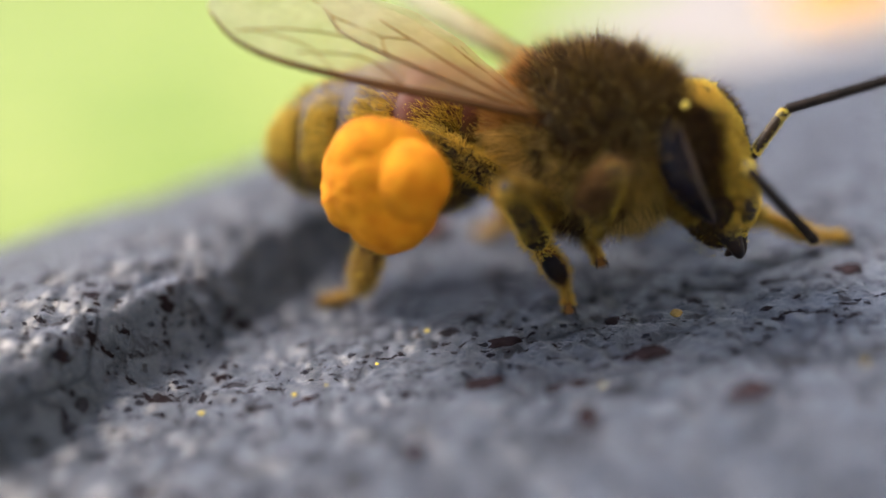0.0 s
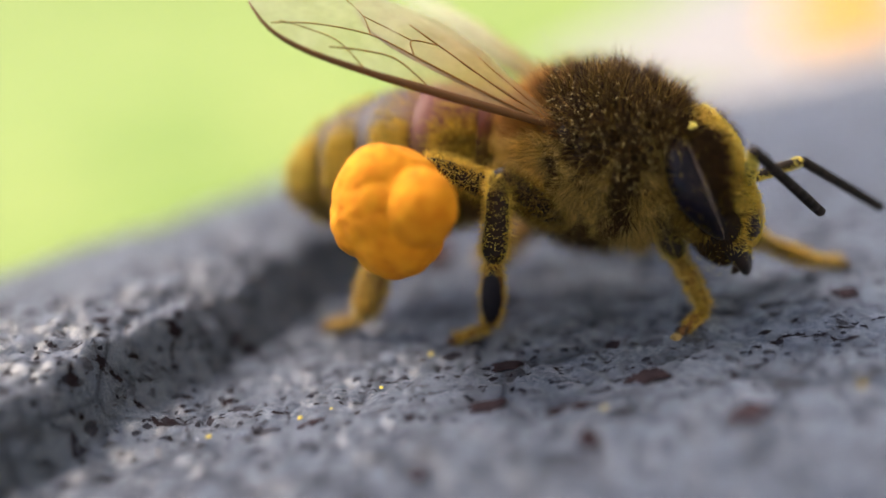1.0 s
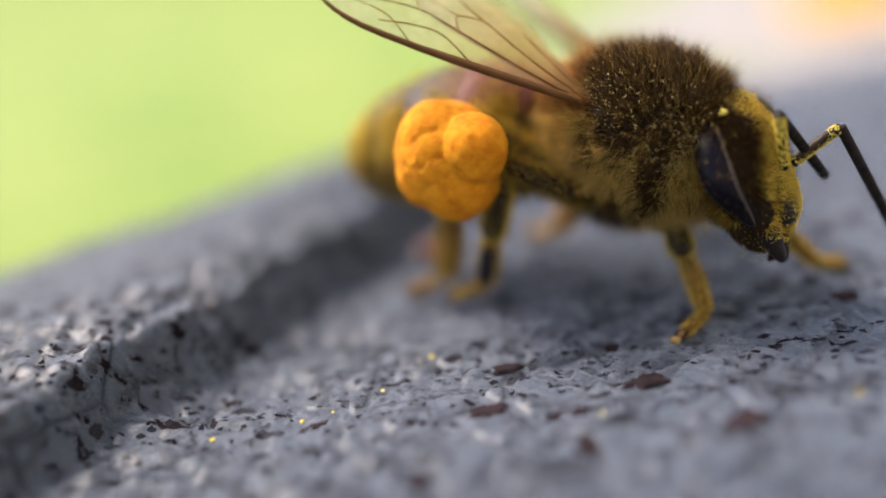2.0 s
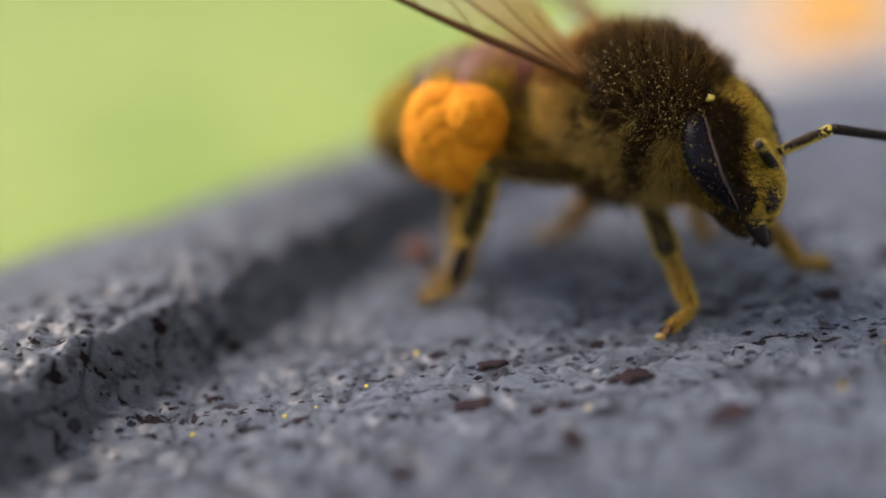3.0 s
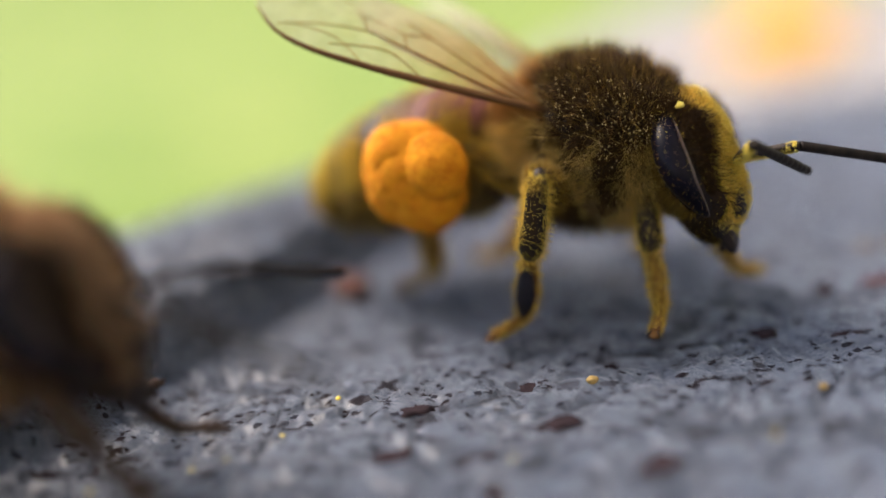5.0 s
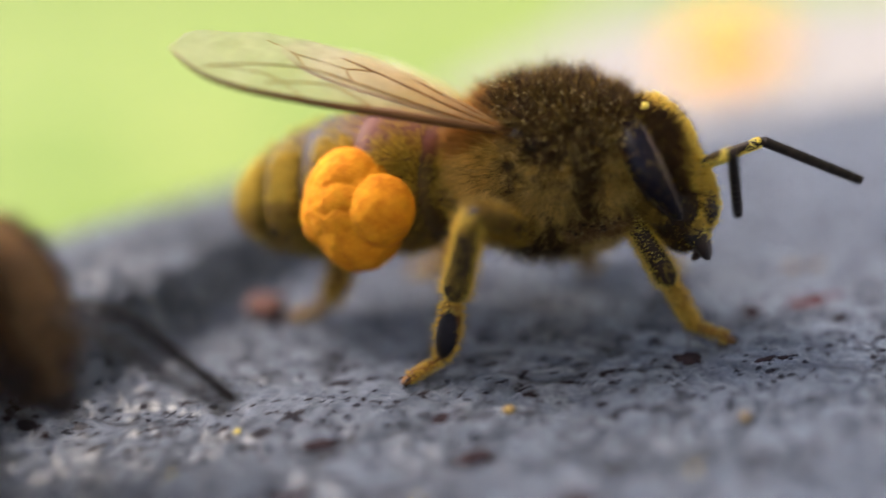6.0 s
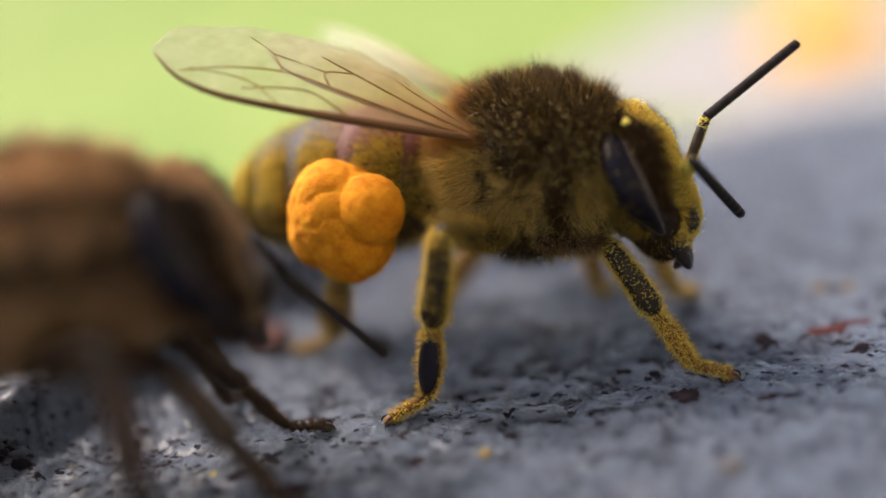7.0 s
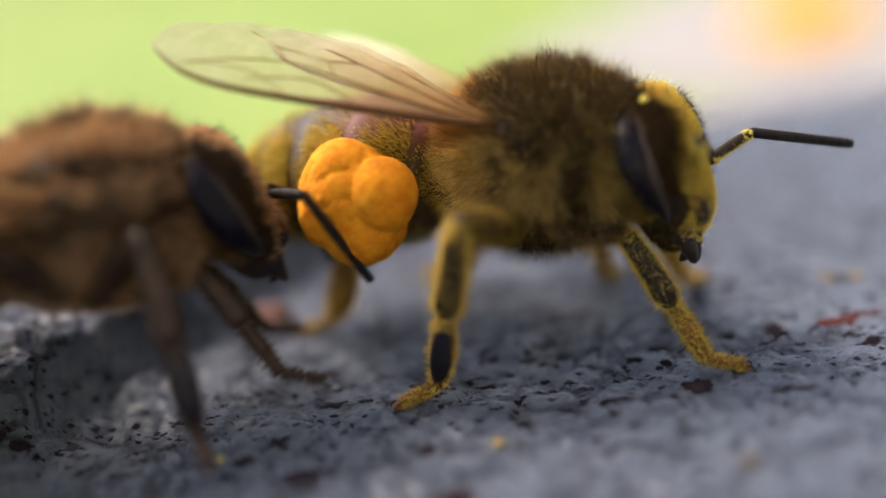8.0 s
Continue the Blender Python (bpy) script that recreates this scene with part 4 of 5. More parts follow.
def build_antenna(root, dusty):
    k = curve_points([(0, 0, 0), (0.5, 0, 0.03), (1.0, 0, 0.02), (1.35, 0, 0)], 14)
    scape = put_mesh("scape", *tube(k, np.interp(np.linspace(0, 1, 14), [0, 0.1, 0.6, 1], [0.08, 0.12, 0.13, 0.11]), 12), M_LEG if dusty else M_FEELER, root)
    if dusty:
        p, n = limb_fuzz(np.array([0.1, 1.3]), np.array([0.12, 0.12]), 1.0, 650)
        put_mesh("antenna_pollen", *dust(p, 0.03), M_DUST, scape, kind="stuff")
    k, r = [], []
    for i in range(11):
        a, b = i * 0.262, (i + 1) * 0.262
        k += [(a, 0, 0), (a + 0.03, 0, 0), (b - 0.03, 0, 0)]
        r += [0.116, 0.122, 0.124] if i < 10 else [0.10, 0.12, 0.115]
    s = Shape().add(*tube(k + [(2.88, 0, 0), (2.90, 0, 0)], r + [0.08, 0.03], 12))
    flagellum = s.put("flagellum", M_FEELER, root, "slim ringed black feeler")
    return scape, flagellum


def build_bee(dusty, thick, label):
    """A worker bee; its parts are posed by motions()."""
    root = tagged(new("honeybee"), label, "bee")
    bee = {"root": root}
    bee["thorax"] = build_thorax(root, dusty, thick)
    bee["thorax"].matrix_basis = mm(0, 0, HIGH)
    bee["head"] = build_head(root, dusty, thick)
    bee["abdomen"] = build_abdomen(root, dusty, thick)
    for side in (-1, 1):
        base = Vector((-0.45, side * 1.72, HIGH + 0.85))
        for name, length, chord, back, rise, tilt, drop in (("hindwing", 5.6, 1.7, 13, 19, 30, 0.0), ("forewing", 7.9, 2.6, 24, 11, 32, 0.0)):
            way = Vector((-math.cos(radians(back)) * math.cos(radians(rise)), side * math.sin(radians(back)) * math.cos(radians(rise)), math.sin(radians(rise))))
            inward = Vector((0, -side, 0)) * math.cos(radians(tilt)) + Vector((0, 0, 1)) * math.sin(radians(tilt))
            inward = (inward - way * inward.dot(way)).normalized()
            # the fore edge faces outwards
            yaxis = inward * side
            z = way.cross(yaxis)
            at = (base - Vector((0.25, 0, drop)) * (1 if name == "hindwing" else 0)) * MM
            m = Matrix((way, yaxis, z)).transposed().to_4x4()
            m.translation = at
            build_wing(name, root, side, length, chord, m, name == "hindwing")
        for which in LEGS:
            bee[which, side] = build_leg(root, which, side, dusty)
        bee["antenna", side] = build_antenna(root, dusty)
    return bee


laden_bee = build_bee(True, 1.0, "pollen-dusted worker honeybee with orange pollen loads standing on the ledge")
brown_bee = build_bee(False, 0.5, "clean brown worker honeybee walking on the ledge")

# ---- small things on the ledge ----


def build_crumb(name, x, y, size, mat, label, category, seed):
    w, g = lumpy((size, size * 0.8, size * 0.6), seed, 0.18, 1.6, 3)
    ob = put_mesh(name, w, g, mat)
    ob.matrix_basis = mm(x, y, ledge_height(x, y) + size * 0.35, 0, 0, seed * 40)
    return tagged(ob, label, category)


M_GRAIN = m_simple("grain", (0.22, 0.15, 0.055), (0.36, 0.26, 0.11), 4.0, 0.7, 0.3, 0.03, Specular_IOR_Level=0.15)
M_FLAKE = m_simple("red_flake", (0.10, 0.05, 0.045), (0.18, 0.10, 0.085), 1.5, 0.8, 0.5, 0.08, Specular_IOR_Level=0.1)

for i, (x, y, r, mat) in enumerate(((4.33, 17.4, 0.15, M_GRAIN), (-1.64, 17.9, 0.07, M_DUST), (9.0, 15.9, 0.11, M_GRAIN), (14.2, 23.6, 0.17, M_GRAIN), (14.9, 23.4, 0.16, M_GRAIN), (-4.6, 15.7, 0.06, M_DUST), (-3.9, 15.9, 0.05, M_DUST), (-2.8, 16.6, 0.05, M_DUST), (7.3, 14.4, 0.05, M_DUST), (-6.6, 15.3, 0.06, M_DUST), (2.1, 14.7, 0.05, M_DUST))):
    tagged(build_crumb("pollen_grain", x, y, r, mat, "tiny yellow pollen grain lying on the paint", "pollen", i + 1.0), group="pollen grains on the ledge")
build_crumb("paint_flake", -1.72, 24.87, 0.66, M_FLAKE, "loose reddish-brown flake lying below the rim", "flake", 3.3)

# bare spots where the paint has flaked off; x, y, length, width, turn
M_BARE = m_simple("bare_wood", (0.012, 0.009, 0.012), (0.040, 0.028, 0.034), 2.6, 0.9, 0.8, 0.06, Specular_IOR_Level=0.06)
M_RUST = m_simple("red_primer", (0.050, 0.017, 0.017), (0.085, 0.030, 0.029), 2.5, 0.9, 0.5, 0.05, Specular_IOR_Level=0.05)
SPOTS = [(3.35, 15.9, 0.85, 0.35, 15), (1.35, 14.9, 0.75, 0.32, 12), (-0.27, 15.3, 0.75, 0.40, 0), (2.95, 17.5, 0.6, 0.4, -10), (8.95, 18.86, 0.6, 0.4, 10), (10.97, 18.3, 0.8, 0.25, 5),
         (11.73, 21.0, 0.6, 0.6, 0), (1.57, 13.6, 0.4, 0.45, 0), (-1.84, 13.1, 0.42, 0.36, 0), (4.9, 13.9, 0.9, 0.55, 25), (-4.29, 15.4, 0.5, 0.25, 30), (0.2, 17.05, 0.6, 0.25, 8)]


def build_spot(x, y, a, b, turn, mat, seed):
    """A shallow ragged island that follows the skin of the ledge."""
    rings, ns = 5, 48
    v = []
    c, s = math.cos(radians(turn)), math.sin(radians(turn))
    for k in range(rings):
        for j in range(ns):
            t = j * 2 * math.pi / ns
            rag = 0.9 + 0.55 * noise.noise(Vector((math.cos(t) * 1.6 + seed, math.sin(t) * 1.6, seed))) + 0.28 * noise.noise(Vector((math.cos(t) * 4 + seed, math.sin(t) * 4, 1))) + 0.12 * noise.noise(Vector((math.cos(t) * 10 + seed, math.sin(t) * 10, 2)))
            r = (k + 0.02) / (rings - 1) * rag
            px, py = a * r * math.cos(t), b * r * math.sin(t)
            wx, wy = x + px * c - py * s, y + px * s + py * c
            v.append((wx, wy, ledge_height(wx, wy) + (0.022 if k < rings - 1 else -0.06)))
    return put_mesh("bare_spot", v, rings_to_faces(rings, ns, False), mat, ledge)


for i, (x, y, a, b, turn) in enumerate(SPOTS):
    build_spot(x, y, a * 0.72, b * 0.7, turn, M_BARE, i * 1.7)
build_spot(13.6, 21.3, 1.0, 0.3, 8, M_RUST, 31.0)

# ---- how the bees move ----


def glide(rows, t):
    """A smooth value at t through rows of (seconds, values...), with no overshoot."""
    k = np.asarray(rows, float)
    x, y = k[:, 0], k[:, 1:]
    if t <= x[0]:
        return y[0]
    if t >= x[-1]:
        return y[-1]
    d = np.diff(y, axis=0) / np.diff(x)[:, None]
    m = np.zeros_like(y)
    a, b = d[:-1], d[1:]
    with np.errstate(divide="ignore", invalid="ignore"):
        m[1:-1] = np.where(a * b > 0, 2 * a * b / (a + b), 0)
    m[0], m[-1] = d[0], d[-1]
    i = int(np.searchsorted(x, t, "right")) - 1
    h = x[i + 1] - x[i]
    s = (t - x[i]) / h
    return (2 * s ** 3 - 3 * s ** 2 + 1) * y[i] + (s ** 3 - 2 * s ** 2 + s) * h * m[i] + (3 * s ** 2 - 2 * s ** 3) * y[i + 1] + (s ** 3 - s ** 2) * h * m[i + 1]


# thorax of the laden bee: seconds, x, y, z, yaw, pitch (nose up), roll
LADEN_EARLY = [(0, 2.70, 19.42, 3.95, -23.21, -9.00, -3.72), (0.5, 2.88, 19.42, 4.18, -22.85, -11.74, -6.38), (1, 3.04, 19.87, 4.09, -24.44, -12.54, -7.06), (1.2, 3.43, 19.83, 4.31, -27.80, -13.16, -6.89), (2.5, 4.47, 20.74, 4.52, -36.55, -14.06, -7.36), (3, 4.62, 20.94, 4.78, -39.87, -17.51, -7.09)]
LADEN_LIFT = [(3.5, 5.69, 20.57, 5.37, -48.42, -34.43, -14.40), (4, 5.82, 20.92, 5.54, -43.59, -38.14, -14.26), (4.5, 5.27, 19.92, 5.21, -28.57, -26.29, -6.54), (4.7, 5.30, 21.73, 4.85, -33.54, -13.24, -6.15)]
LADEN_LATE = [(5.8, 5.78, 20.84, 4.58, -28.06, -0.86, -7.30), (6, 6.22, 21.33, 4.47, -20.33, -0.37, -11.45), (6.5, 6.33, 22.23, 4.78, -20.78, -4.32, -8.79), (7, 6.29, 22.26, 4.95, -21.17, -6.57, -5.19), (7.5, 5.84, 22.22, 4.57, -20.44, -1.99, -10.98), (8, 6.17, 22.06, 4.82, -20.06, -1.55, -9.98)]
# head: yaw, nose up; abdomen: tip up, yaw
LADEN_NOD = [(0, -7.1, 11.5), (0.5, -3.1, 15.2), (1, -1.9, 16.3), (1.2, -0.6, 16.5), (2.5, -2.7, 21.2), (3, 1.0, 22.1), (3.5, 1.6, 23.3), (4, -2.1, 22.0), (4.5, -3.1, 21.5), (4.7, -2.3, 12.9), (5.8, 10.2, 12.9), (6, -8.4, 8.0), (6.5, -6.2, 11.3), (7, 0.2, 11.8), (7.5, -19.2, -10.4), (8, -10.6, 2.1)]
LADEN_TAIL = [(0, -1.9, 3.4), (0.5, -8.3, 1.4), (1, -10.8, 6.0), (1.2, -11.5, 7.4), (2.5, -16.4, 4.6), (3, -20.5, 2.0), (3.5, -20.2, 1.5), (4, -12.9, 5.0), (4.5, -11.7, 7.2), (4.7, -17.6, 7.0), (5.8, -5.9, -2.5), (6, -0.1, -5.5), (6.5, -4.1, -0.4), (7, -5.0, -1.3), (7.5, -0.1, -0.7), (8, 0.7, -5.6)]
# feelers in the head's space: scape bearing and rise, tip bearing and rise
LADEN_RIGHT_FEELER = [(0, -75.0, 6.0, 61.0, -45.0), (0.5, -72.6, 22.1, 45.4, -46.1), (1, -77.2, 41.1, 56.0, -40.0), (1.2, -96.4, 187.3, 61.0, -45.0), (2.5, -75.9, 18.4, 87.5, -32.1), (3, -83.0, 20.0, 95.0, -26.0), (3.5, -80.5, 25.4, 89.2, -29.2), (4, -63.0, 8.0, 95.0, -27.0), (4.5, -67.3, 9.4, 37.3, -51.1), (4.7, -61.4, 27.0, 72.8, -18.6), (5.8, -66.8, -1.5, 67.5, -32.2), (6, -57.0, 8.0, 95.0, -33.0), (6.5, -83.0, 30.0, 95.0, -22.0), (7, -77.5, 23.0, 69.7, -37.8), (7.5, -89.0, 40.0, 95.0, -24.0), (8, -80.0, 27.0, 95.0, -13.0)]
LADEN_LEFT_FEELER = [(0, 44.6, 45.7, 19.4, 11.1), (0.5, 33.9, 9.3, 45.0, -30.0), (1, 36.2, 9.0, 45.8, -33.4), (1.2, 28.5, 35.9, 19.0, -180.7), (2.5, 24.4, 30.6, 61.9, -5.7), (3, 28.8, 18.9, 57.8, -13.8), (3.5, 23.0, 26.6, 49.0, -12.3), (4, 29.5, 38.5, 5.3, -8.1), (4.5, 10.7, 22.1, 35.0, -11.6), (4.7, 4.7, 18.3, 36.1, -9.3), (5.8, -7.8, -14.7, 27.2, -42.5), (6, 5.5, 13.5, 37.5, -27.1), (6.5, 71.3, -1.7, 108.9, -71.9), (7, 37.3, 59.3, 32.2, 26.2), (7.5, 52.9, 80.2, 42.4, 39.7), (8, 49.0, 25.9, 45.8, -9.3)]
# feet: seconds, x, y, lift, bearing of the foot
LADEN_FEET = {
    ("fore", -1): [(0, 2.72, 18.01, 1.19, 279), (0.1, 3.00, 15.90, 1.30, 225), (0.2, 4.54, 17.58, 0.00, 223), (0.5, 4.54, 17.58, 0.00, 223), (1, 4.54, 17.58, 0.00, 219), (1.2, 4.54, 17.58, 0.00, 214), (2.5, 4.54, 17.58, 0.00, 220), (3, 4.54, 17.58, 0.00, 216), (3.5, 4.54, 17.58, 0.00, 225), (4, 4.54, 17.58, 0.00, 234), (4.5, 4.54, 17.58, 0.00, 199), (4.7, 4.54, 17.58, 0.00, 203), (5.2, 7.40, 18.60, 0.90, 270), (5.8, 10.26, 19.23, 0.00, 298), (6, 10.26, 19.23, 0.00, 322), (6.5, 10.26, 19.23, 0.00, 346), (7, 10.26, 19.23, 0.00, 341), (7.5, 10.26, 19.23, 0.00, 348), (8, 10.26, 19.23, 0.00, 351)],
    ("middle", -1): [(0, 1.85, 17.76, 0.13, 268), (0.5, 0.61, 18.14, 0.67, 263), (0.7, -0.91, 18.31, 0.60, 200), (0.8, -1.11, 18.31, 0.00, 188), (1, -1.11, 18.31, 0.00, 185), (1.2, -1.11, 18.31, 0.00, 182), (1.7, -1.20, 19.90, 0.70, 195), (2.2, -1.18, 21.19, 0.00, 162), (2.5, -1.18, 21.19, 0.00, 162), (3, -1.68, 21.22, 0.00, 175), (3.5, -0.00, 22.73, 0.01, 154), (4, 0.36, 22.54, 0.02, 161), (4.1, 0.50, 21.80, 0.60, 170), (4.2, 1.00, 20.80, 2.40, 190), (4.3, 1.20, 20.20, 0.00, 185), (4.5, 1.23, 20.21, 0.00, 183), (4.7, 2.06, 19.41, 0.02, 203), (5.2, 2.20, 19.30, 0.50, 205), (5.8, 2.16, 19.18, 0.00, 201), (6, 2.16, 19.18, 0.00, 204), (6.5, 2.16, 19.18, 0.00, 206), (7, 2.16, 19.18, 0.00, 202), (7.5, 2.16, 19.18, 0.00, 205), (8, 2.16, 19.18, 0.00, 198)],
    ("hind", -1): [(0, -4.73, 20.23, 0.00, 172), (0.5, -4.73, 20.23, 0.00, 173), (1, -4.73, 20.23, 0.00, 166), (1.2, -3.50, 21.24, 0.00, 179), (1.7, -2.70, 21.40, 0.30, 190), (2.5, -1.92, 21.72, 0.00, 206), (3, -1.48, 22.41, 0.00, 201), (3.5, -0.91, 22.49, 0.01, 172), (4, -0.99, 22.88, 0.01, 156), (4.5, -0.55, 24.30, 0.00, 151), (4.7, -0.04, 23.82, 0.00, 192), (5.2, -0.40, 23.90, 0.30, 195), (5.8, -0.89, 23.78, 0.00, 207), (6, -0.89, 23.78, 0.00, 203), (6.5, -0.89, 23.78, 0.00, 186), (7, -0.89, 23.78, 0.00, 182), (7.5, -0.89, 23.78, 0.00, 182), (8, -0.89, 23.78, 0.00, 184)],
    ("fore", 1): [(0, 9.7, 20.5, 0, 20), (4.7, 9.7, 20.5, 0, 20), (5.2, 10.5, 22.6, 0.7, 30), (5.6, 11.0, 24.4, 0, 40), (8, 11.0, 24.4, 0, 40)],
    ("middle", 1): [(0, 5.0, 23.4, 0, 60), (1.2, 5.0, 23.4, 0, 60), (1.8, 6.5, 23.9, 0.5, 60), (2.3, 7.6, 24.0, 0, 60), (4.7, 7.6, 24.0, 0, 60), (5.2, 8.2, 25.0, 0.5, 60), (5.7, 8.8, 25.8, 0, 60), (8, 8.8, 25.8, 0, 60)],
    ("hind", 1): [(0, -0.3, 24.2, 0, 130), (1.2, -0.3, 24.2, 0, 130), (1.8, 0.8, 24.8, 0.4, 130), (2.3, 2.2, 25.4, 0, 130), (4.7, 2.2, 25.4, 0, 130), (5.2, 2.6, 26.2, 0.4, 130), (5.7, 2.8, 27.0, 0, 130), (8, 2.8, 27.0, 0, 130)],
}
# thorax of the brown bee: seconds, x, y, z, yaw
BROWN_PATH = [(0, -19.2, 13.2, 4.3, 10), (3.9, -18.0, 14.0, 4.3, 5), (4.2, -15.0, 14.5, 4.4, 5), (4.4, -11.6, 14.3, 4.4, 0), (4.5, -10.06, 14.3, 4.4, 0), (4.7, -9.48, 14.47, 4.5, 0), (5.2, -7.7, 14.4, 4.8, 0), (5.8, -6.18, 13.52, 4.5, 0), (6.0, -8.0, 16.5, 4.2, 0), (6.2, -12.6, 16.56, 5.3, 5), (6.4, -11.6, 17.03, 5.4, 5), (6.6, -7.95, 16.86, 5.4, 5), (6.8, -5.49, 16.74, 5.4, 5), (7.0, -3.49, 17.29, 5.5, 5), (7.3, -5.22, 17.43, 5.4, 5), (7.5, -5.68, 17.92, 5.4, 5), (7.8, -5.93, 19.19, 5.2, 12), (8.0, -4.03, 20.47, 5.1, 15)]
BROWN_RIGHT_FEELER = [(0, -40, 20, -30, -30), (4.4, -46, 26, -48, 11), (4.5, -46, 26, -48, 11), (4.7, -40, 15, -30, -10), (5.8, -30, -40, 10, -50), (6.0, -26, -20, 33, -50), (6.2, -20, 12, 10, 0), (6.5, 7, 13, 51, 7), (6.8, -40, 0, 30, -25), (7.0, -70, -14, 15, -47), (7.5, -90, -50, -100, -75), (7.8, -62, -8, 50, -72), (7.9, -59, 2, 30, -66), (8.0, -59, 2, 30, -66)]
BROWN_LEFT_FEELER = [(0, 40, 28, 30, -20), (4.4, -3, 4, 60, -18), (4.5, -3, 4, 60, -18), (4.7, 30, 5, 30, -10), (5.8, 10, -50, 25, -55), (6.0, 6, -30, 29, -55), (6.2, 35, 10, 45, -5), (6.5, 60, 0, 130, -20), (6.8, 50, -30, 40, -35), (7.0, 57, -58, 7, -54), (7.5, 85, -50, 170, -60), (7.8, 62, -40, 40, -70), (7.9, 64, -31, 30, -70), (8.0, 64, -31, 30, -70)]


def frame_of(a, b, up):
    """A pose at a whose x points to b and whose z leans towards up."""
    x = (b - a).normalized()
    y = up.cross(x)
    y = y.normalized() if y.length > 1e-6 else Vector((0, 1, 0))
    m = Matrix((x, y, x.cross(y))).transposed().to_4x4()
    m.translation = a
    return m


def knee_of(hip, end, a, b, pole):
    """The knee between hip and end for two bones; the hip gives way if the end is out of reach."""
    d = end - hip
    reach = min(max(d.length, abs(a - b) * 1.05), (a + b) * 0.995)
    hip = end - d.normalized() * reach
    d = end - hip
    along = (a * a - b * b + reach * reach) / (2 * reach)
    rise = math.sqrt(max(a * a - along * along, 0))
    side = pole - d.normalized() * pole.dot(d.normalized())
    return hip, hip + d.normalized() * along + side.normalized() * rise


def pose_bee(body, nod, tail, feelers, feet, poles):
    """The poses of all parts at one time, in millimetres: the root's in the world, the others' in the root's space."""
    turn = Euler([radians(v) for v in (body[5], -body[4], body[3])]).to_matrix().to_4x4()
    thorax = Matrix.Translation(Vector(body[:3])) @ turn
    root = thorax @ Matrix.Translation((0, 0, -HIGH))
    inv = root.inverted()
    heading = Matrix.Rotation(radians(body[3]), 3, "Z")
    head = thorax @ Matrix.Translation(Vector(HEAD_AT)) @ Euler((0, radians(-nod[1]), radians(nod[0]))).to_matrix().to_4x4()
    abd = thorax @ Matrix.Translation(Vector(WAIST_AT)) @ Euler((0, radians(tail[0]), radians(tail[1]))).to_matrix().to_4x4()
    out = {"root": root, "head": inv @ head, "abdomen": inv @ abd}
    for side in (-1, 1):
        az1, el1, az2, el2 = [radians(v) for v in feelers[side]]
        way = lambda a, e: head.to_3x3() @ Vector((math.cos(a) * math.cos(e), math.sin(a) * math.cos(e), math.sin(e)))
        base = head @ Vector((1.12, 0.35 * side, 0.1))
        knee = base + way(az1, el1) * 1.35
        out["antenna", side] = (inv @ frame_of(base, knee, Vector((0, 0, 1))), inv @ frame_of(knee, knee + way(az2, el2), Vector((0, 0, 1))))
        for which in LEGS:
            lf, lt, lb, lo = LEGS[which]
            x, y, lift, bearing = feet[which, side]
            toe = Vector((x, y, ledge_height(x, y) + lift + 0.13))
            b = radians(bearing)
            ax, ay = x - math.cos(b) * lo, y - math.sin(b) * lo
            ankle = Vector((ax, ay, max(ledge_height(ax, ay), ledge_height(x, y)) + lift + 0.34))
            ankle = toe + (ankle - toe).normalized() * lo
            bend = radians(BEND[which])
            end = Vector((lt - 0.05 + lb * math.cos(bend), 0, -lb * math.sin(bend)))
            hx, hy, hz = HIPS[which]
            px, py, pz = poles.get((which, side), poles[which])
            pole = heading @ Vector((px, -py * side, pz))
            hip, knee = knee_of(thorax @ Vector((hx, hy * side, hz)), ankle, lf, end.length, pole)
            shin = frame_of(knee, ankle, thorax.to_3x3() @ Vector((0.15, side, 0.35)))
            shin = shin @ Matrix.Rotation(-math.atan2(-end.z, end.x), 4, "Y")
            out[which, side] = (inv @ frame_of(hip, knee, Vector((0, 0, 1))), inv @ shin, inv @ frame_of(ankle, toe, Vector((0, 0, 1))))
    return out


def scaled(m):
    m = m.copy()
    m.translation = m.translation * MM
    return m


def key_bee(bee, poses):
    """Keys all parts of a bee from (seconds, poses)."""
    for name, ob in bee.items():
        if name == "thorax":
            continue
        if isinstance(ob, tuple):
            for k, part_ob in enumerate(ob):
                walk(part_ob, [(t, scaled(p[name][k])) for t, p in poses])
        else:
            walk(ob, [(t, scaled(p[name])) for t, p in poses])


# which way the knees of the right legs point: seconds, forward, inward, up
FORE_TURN = [(0, 0.38, -0.60, 0.71), (0.5, -0.17, 0.25, 0.95), (1, -0.21, 0.28, 0.94), (1.2, -0.30, 0.34, 0.89), (2.5, -0.56, 0.19, 0.81), (3, -0.58, 0.15, 0.80), (3.5, -0.37, 0.24, 0.90), (4, -0.32, 0.21, 0.92), (4.5, -0.23, 0.24, 0.94), (4.7, -0.19, 0.16, 0.97), (5.8, -0.27, 0.50, 0.82), (6, -0.05, -0.14, 0.99), (6.5, -0.06, 0.07, 1.00), (7, -0.17, 0.27, 0.95), (7.5, -0.10, 0.12, 0.99), (8, -0.17, 0.28, 0.95)]
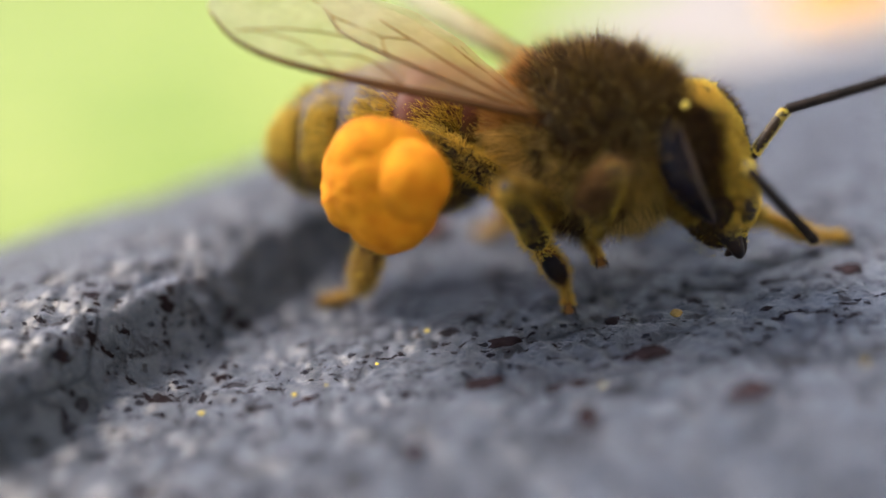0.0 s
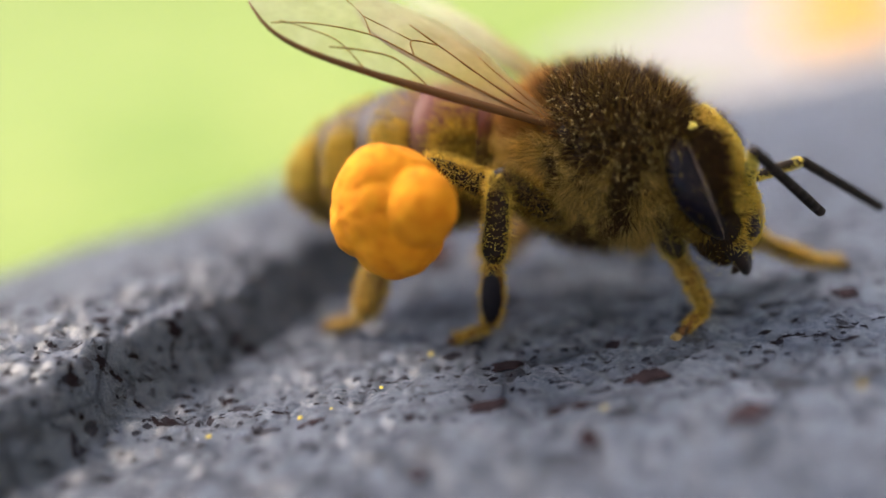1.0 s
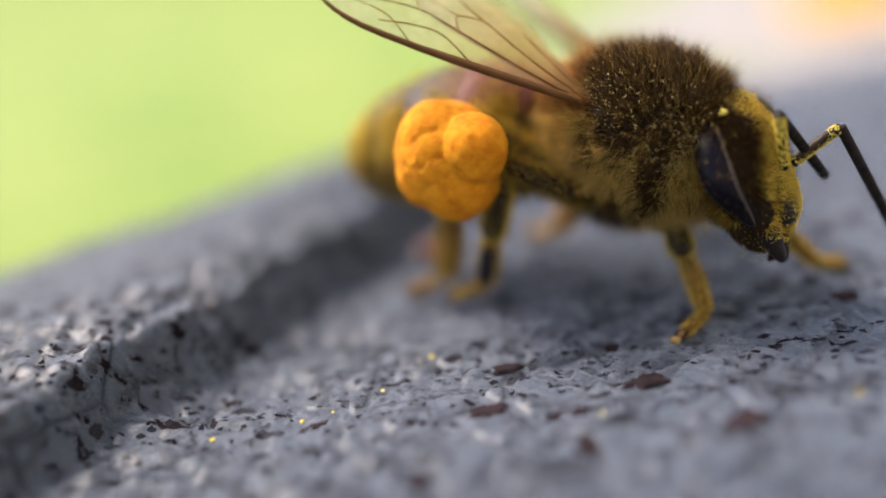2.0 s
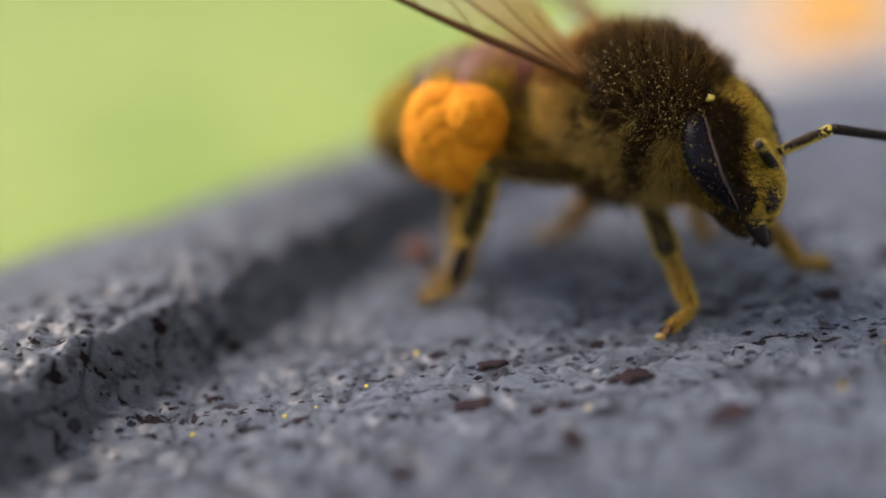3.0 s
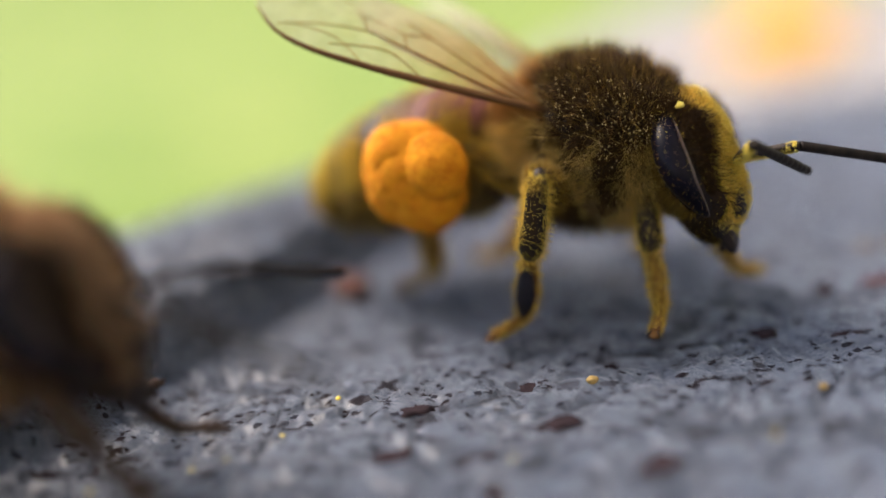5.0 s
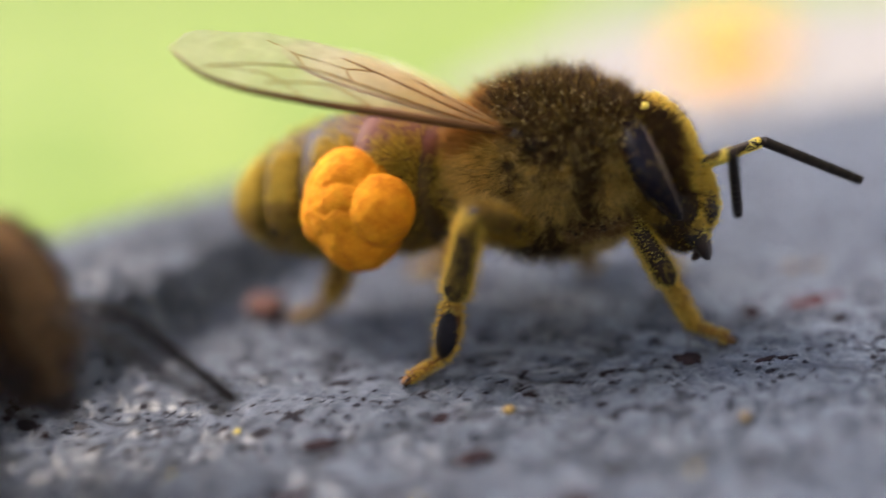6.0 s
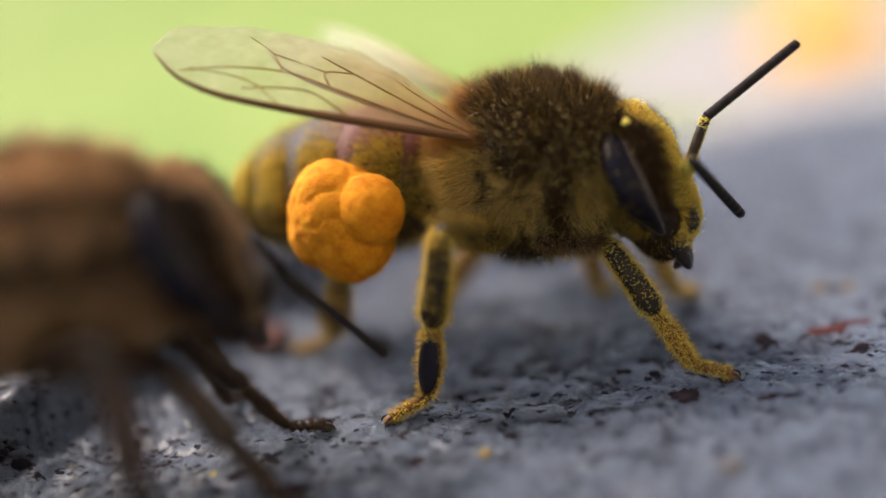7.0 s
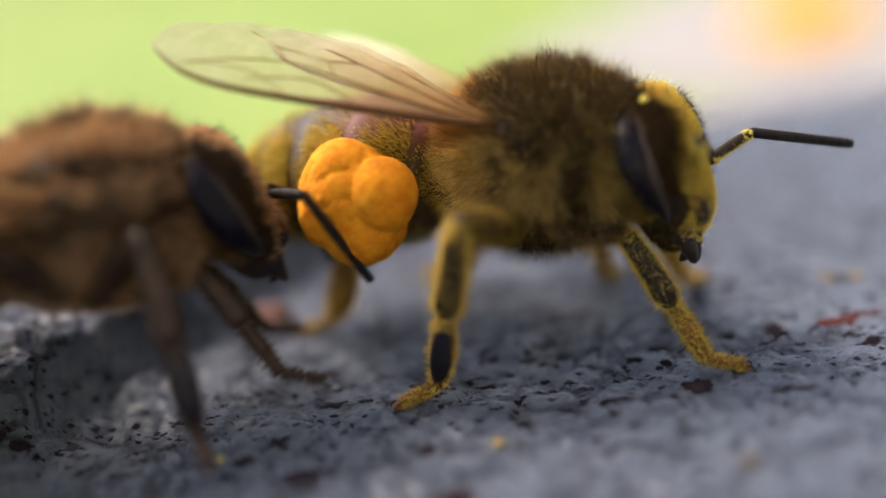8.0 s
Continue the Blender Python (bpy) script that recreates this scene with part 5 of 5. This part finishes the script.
MIDDLE_TURN = [(0, -0.07, -0.57, 0.82), (0.5, 0.23, -0.52, 0.83), (1, -0.08, -0.40, 0.91), (1.2, -0.04, -0.42, 0.91), (2.5, 0.00, -0.40, 0.92), (3, 0.03, -0.42, 0.91), (3.5, -0.06, -0.36, 0.93), (4, 0.0, -0.36, 0.93), (4.5, 0.33, -0.42, 0.85), (4.7, 0.28, -0.40, 0.87), (5.8, 0.21, -0.47, 0.86), (6, 0.11, -0.46, 0.88), (6.5, 0.02, -0.44, 0.90), (7, 0.04, -0.45, 0.89), (7.5, 0.02, -0.44, 0.90), (8, 0.07, -0.45, 0.89)]
HIND_TURN = [(0, 0.13, -0.27, 0.95), (0.5, 0.11, -0.31, 0.94), (1, 0.10, -0.34, 0.93), (1.2, 0.10, -0.04, 0.99), (2.5, 0.23, -0.15, 0.96), (3, 0.23, 0.01, 0.97), (3.5, 0.17, -0.01, 0.98), (4, 0.19, -0.01, 0.98), (4.5, 0.21, -0.31, 0.93), (4.7, 0.21, -0.31, 0.93), (5.8, 0.30, -0.18, 0.93), (6, 0.29, -0.19, 0.94), (6.5, 0.38, -0.08, 0.92), (7, 0.42, -0.07, 0.90), (7.5, 0.40, -0.01, 0.92), (8, 0.32, -0.05, 0.95)]
POLES = {"fore": (-0.22, 0.88, 1.33), "middle": (0.46, -0.21, 1.77), "hind": (-0.2, -0.5, 1.2)}
REST = {"fore": (4.5, 1.6), "middle": (2.0, 4.2), "hind": (-4.2, 3.2)}


def stride(body_at, which, side, t, late):
    """The foot of a walking bee: it stands, then swings to its next stand."""
    step, swing = 0.3, 0.15
    k = math.floor((t - late) / step)
    stand = lambda q: body_at(min(max(late + (q + 0.5) * step, 0), 8.0))

    def spot(b):
        fx, fy = REST[which]
        c, s = math.cos(radians(b[3])), math.sin(radians(b[3]))
        return np.array([b[0] + fx * c - fy * side * s, b[1] + fx * s + fy * side * c])

    ph = (t - late) / step - k
    here, nxt = spot(stand(k)), spot(stand(k + 1))
    f = min(max((ph - (1 - swing / step)) / (swing / step), 0), 1)
    f2 = f * f * (3 - 2 * f)
    xy = here + (nxt - here) * f2
    out = body_at(t)[3] + {"fore": 15, "middle": 80, "hind": 150}[which] * side
    return (xy[0], xy[1], 0.7 * math.sin(math.pi * f), out)


def motions():
    body_rows = LADEN_EARLY + LADEN_LIFT + LADEN_LATE
    poses = []
    for i in range(81):
        t = i / 10
        feelers = {-1: glide(LADEN_RIGHT_FEELER, t), 1: glide(LADEN_LEFT_FEELER, t)}
        feet = {k: glide(rows, t) for k, rows in LADEN_FEET.items()}
        poses.append((t, pose_bee(glide(body_rows, t), glide(LADEN_NOD, t), glide(LADEN_TAIL, t), feelers, feet, {"fore": glide(FORE_TURN, t), "middle": glide(MIDDLE_TURN, t), "hind": glide(HIND_TURN, t), ("hind", 1): (0.1, -0.95, 0.35)})))
    key_bee(laden_bee, poses)

    body_at = lambda t: glide(BROWN_PATH, t)
    poses = []
    for t in [0, 1, 2, 3, 4] + [4.2 + i / 10 for i in range(39)]:
        b = body_at(t)
        feelers = {-1: glide(BROWN_RIGHT_FEELER, t), 1: glide(BROWN_LEFT_FEELER, t)}
        feet = {(w, s): stride(body_at, w, s, t, 0.25 * ((w == "middle") == (s > 0))) for w in LEGS for s in (-1, 1)}
        poses.append((t, pose_bee((*b, -2, 0), (0, 5 + 3 * math.sin(t * 5)), (-4, 0), feelers, feet, POLES)))
    key_bee(brown_bee, poses)


motions()
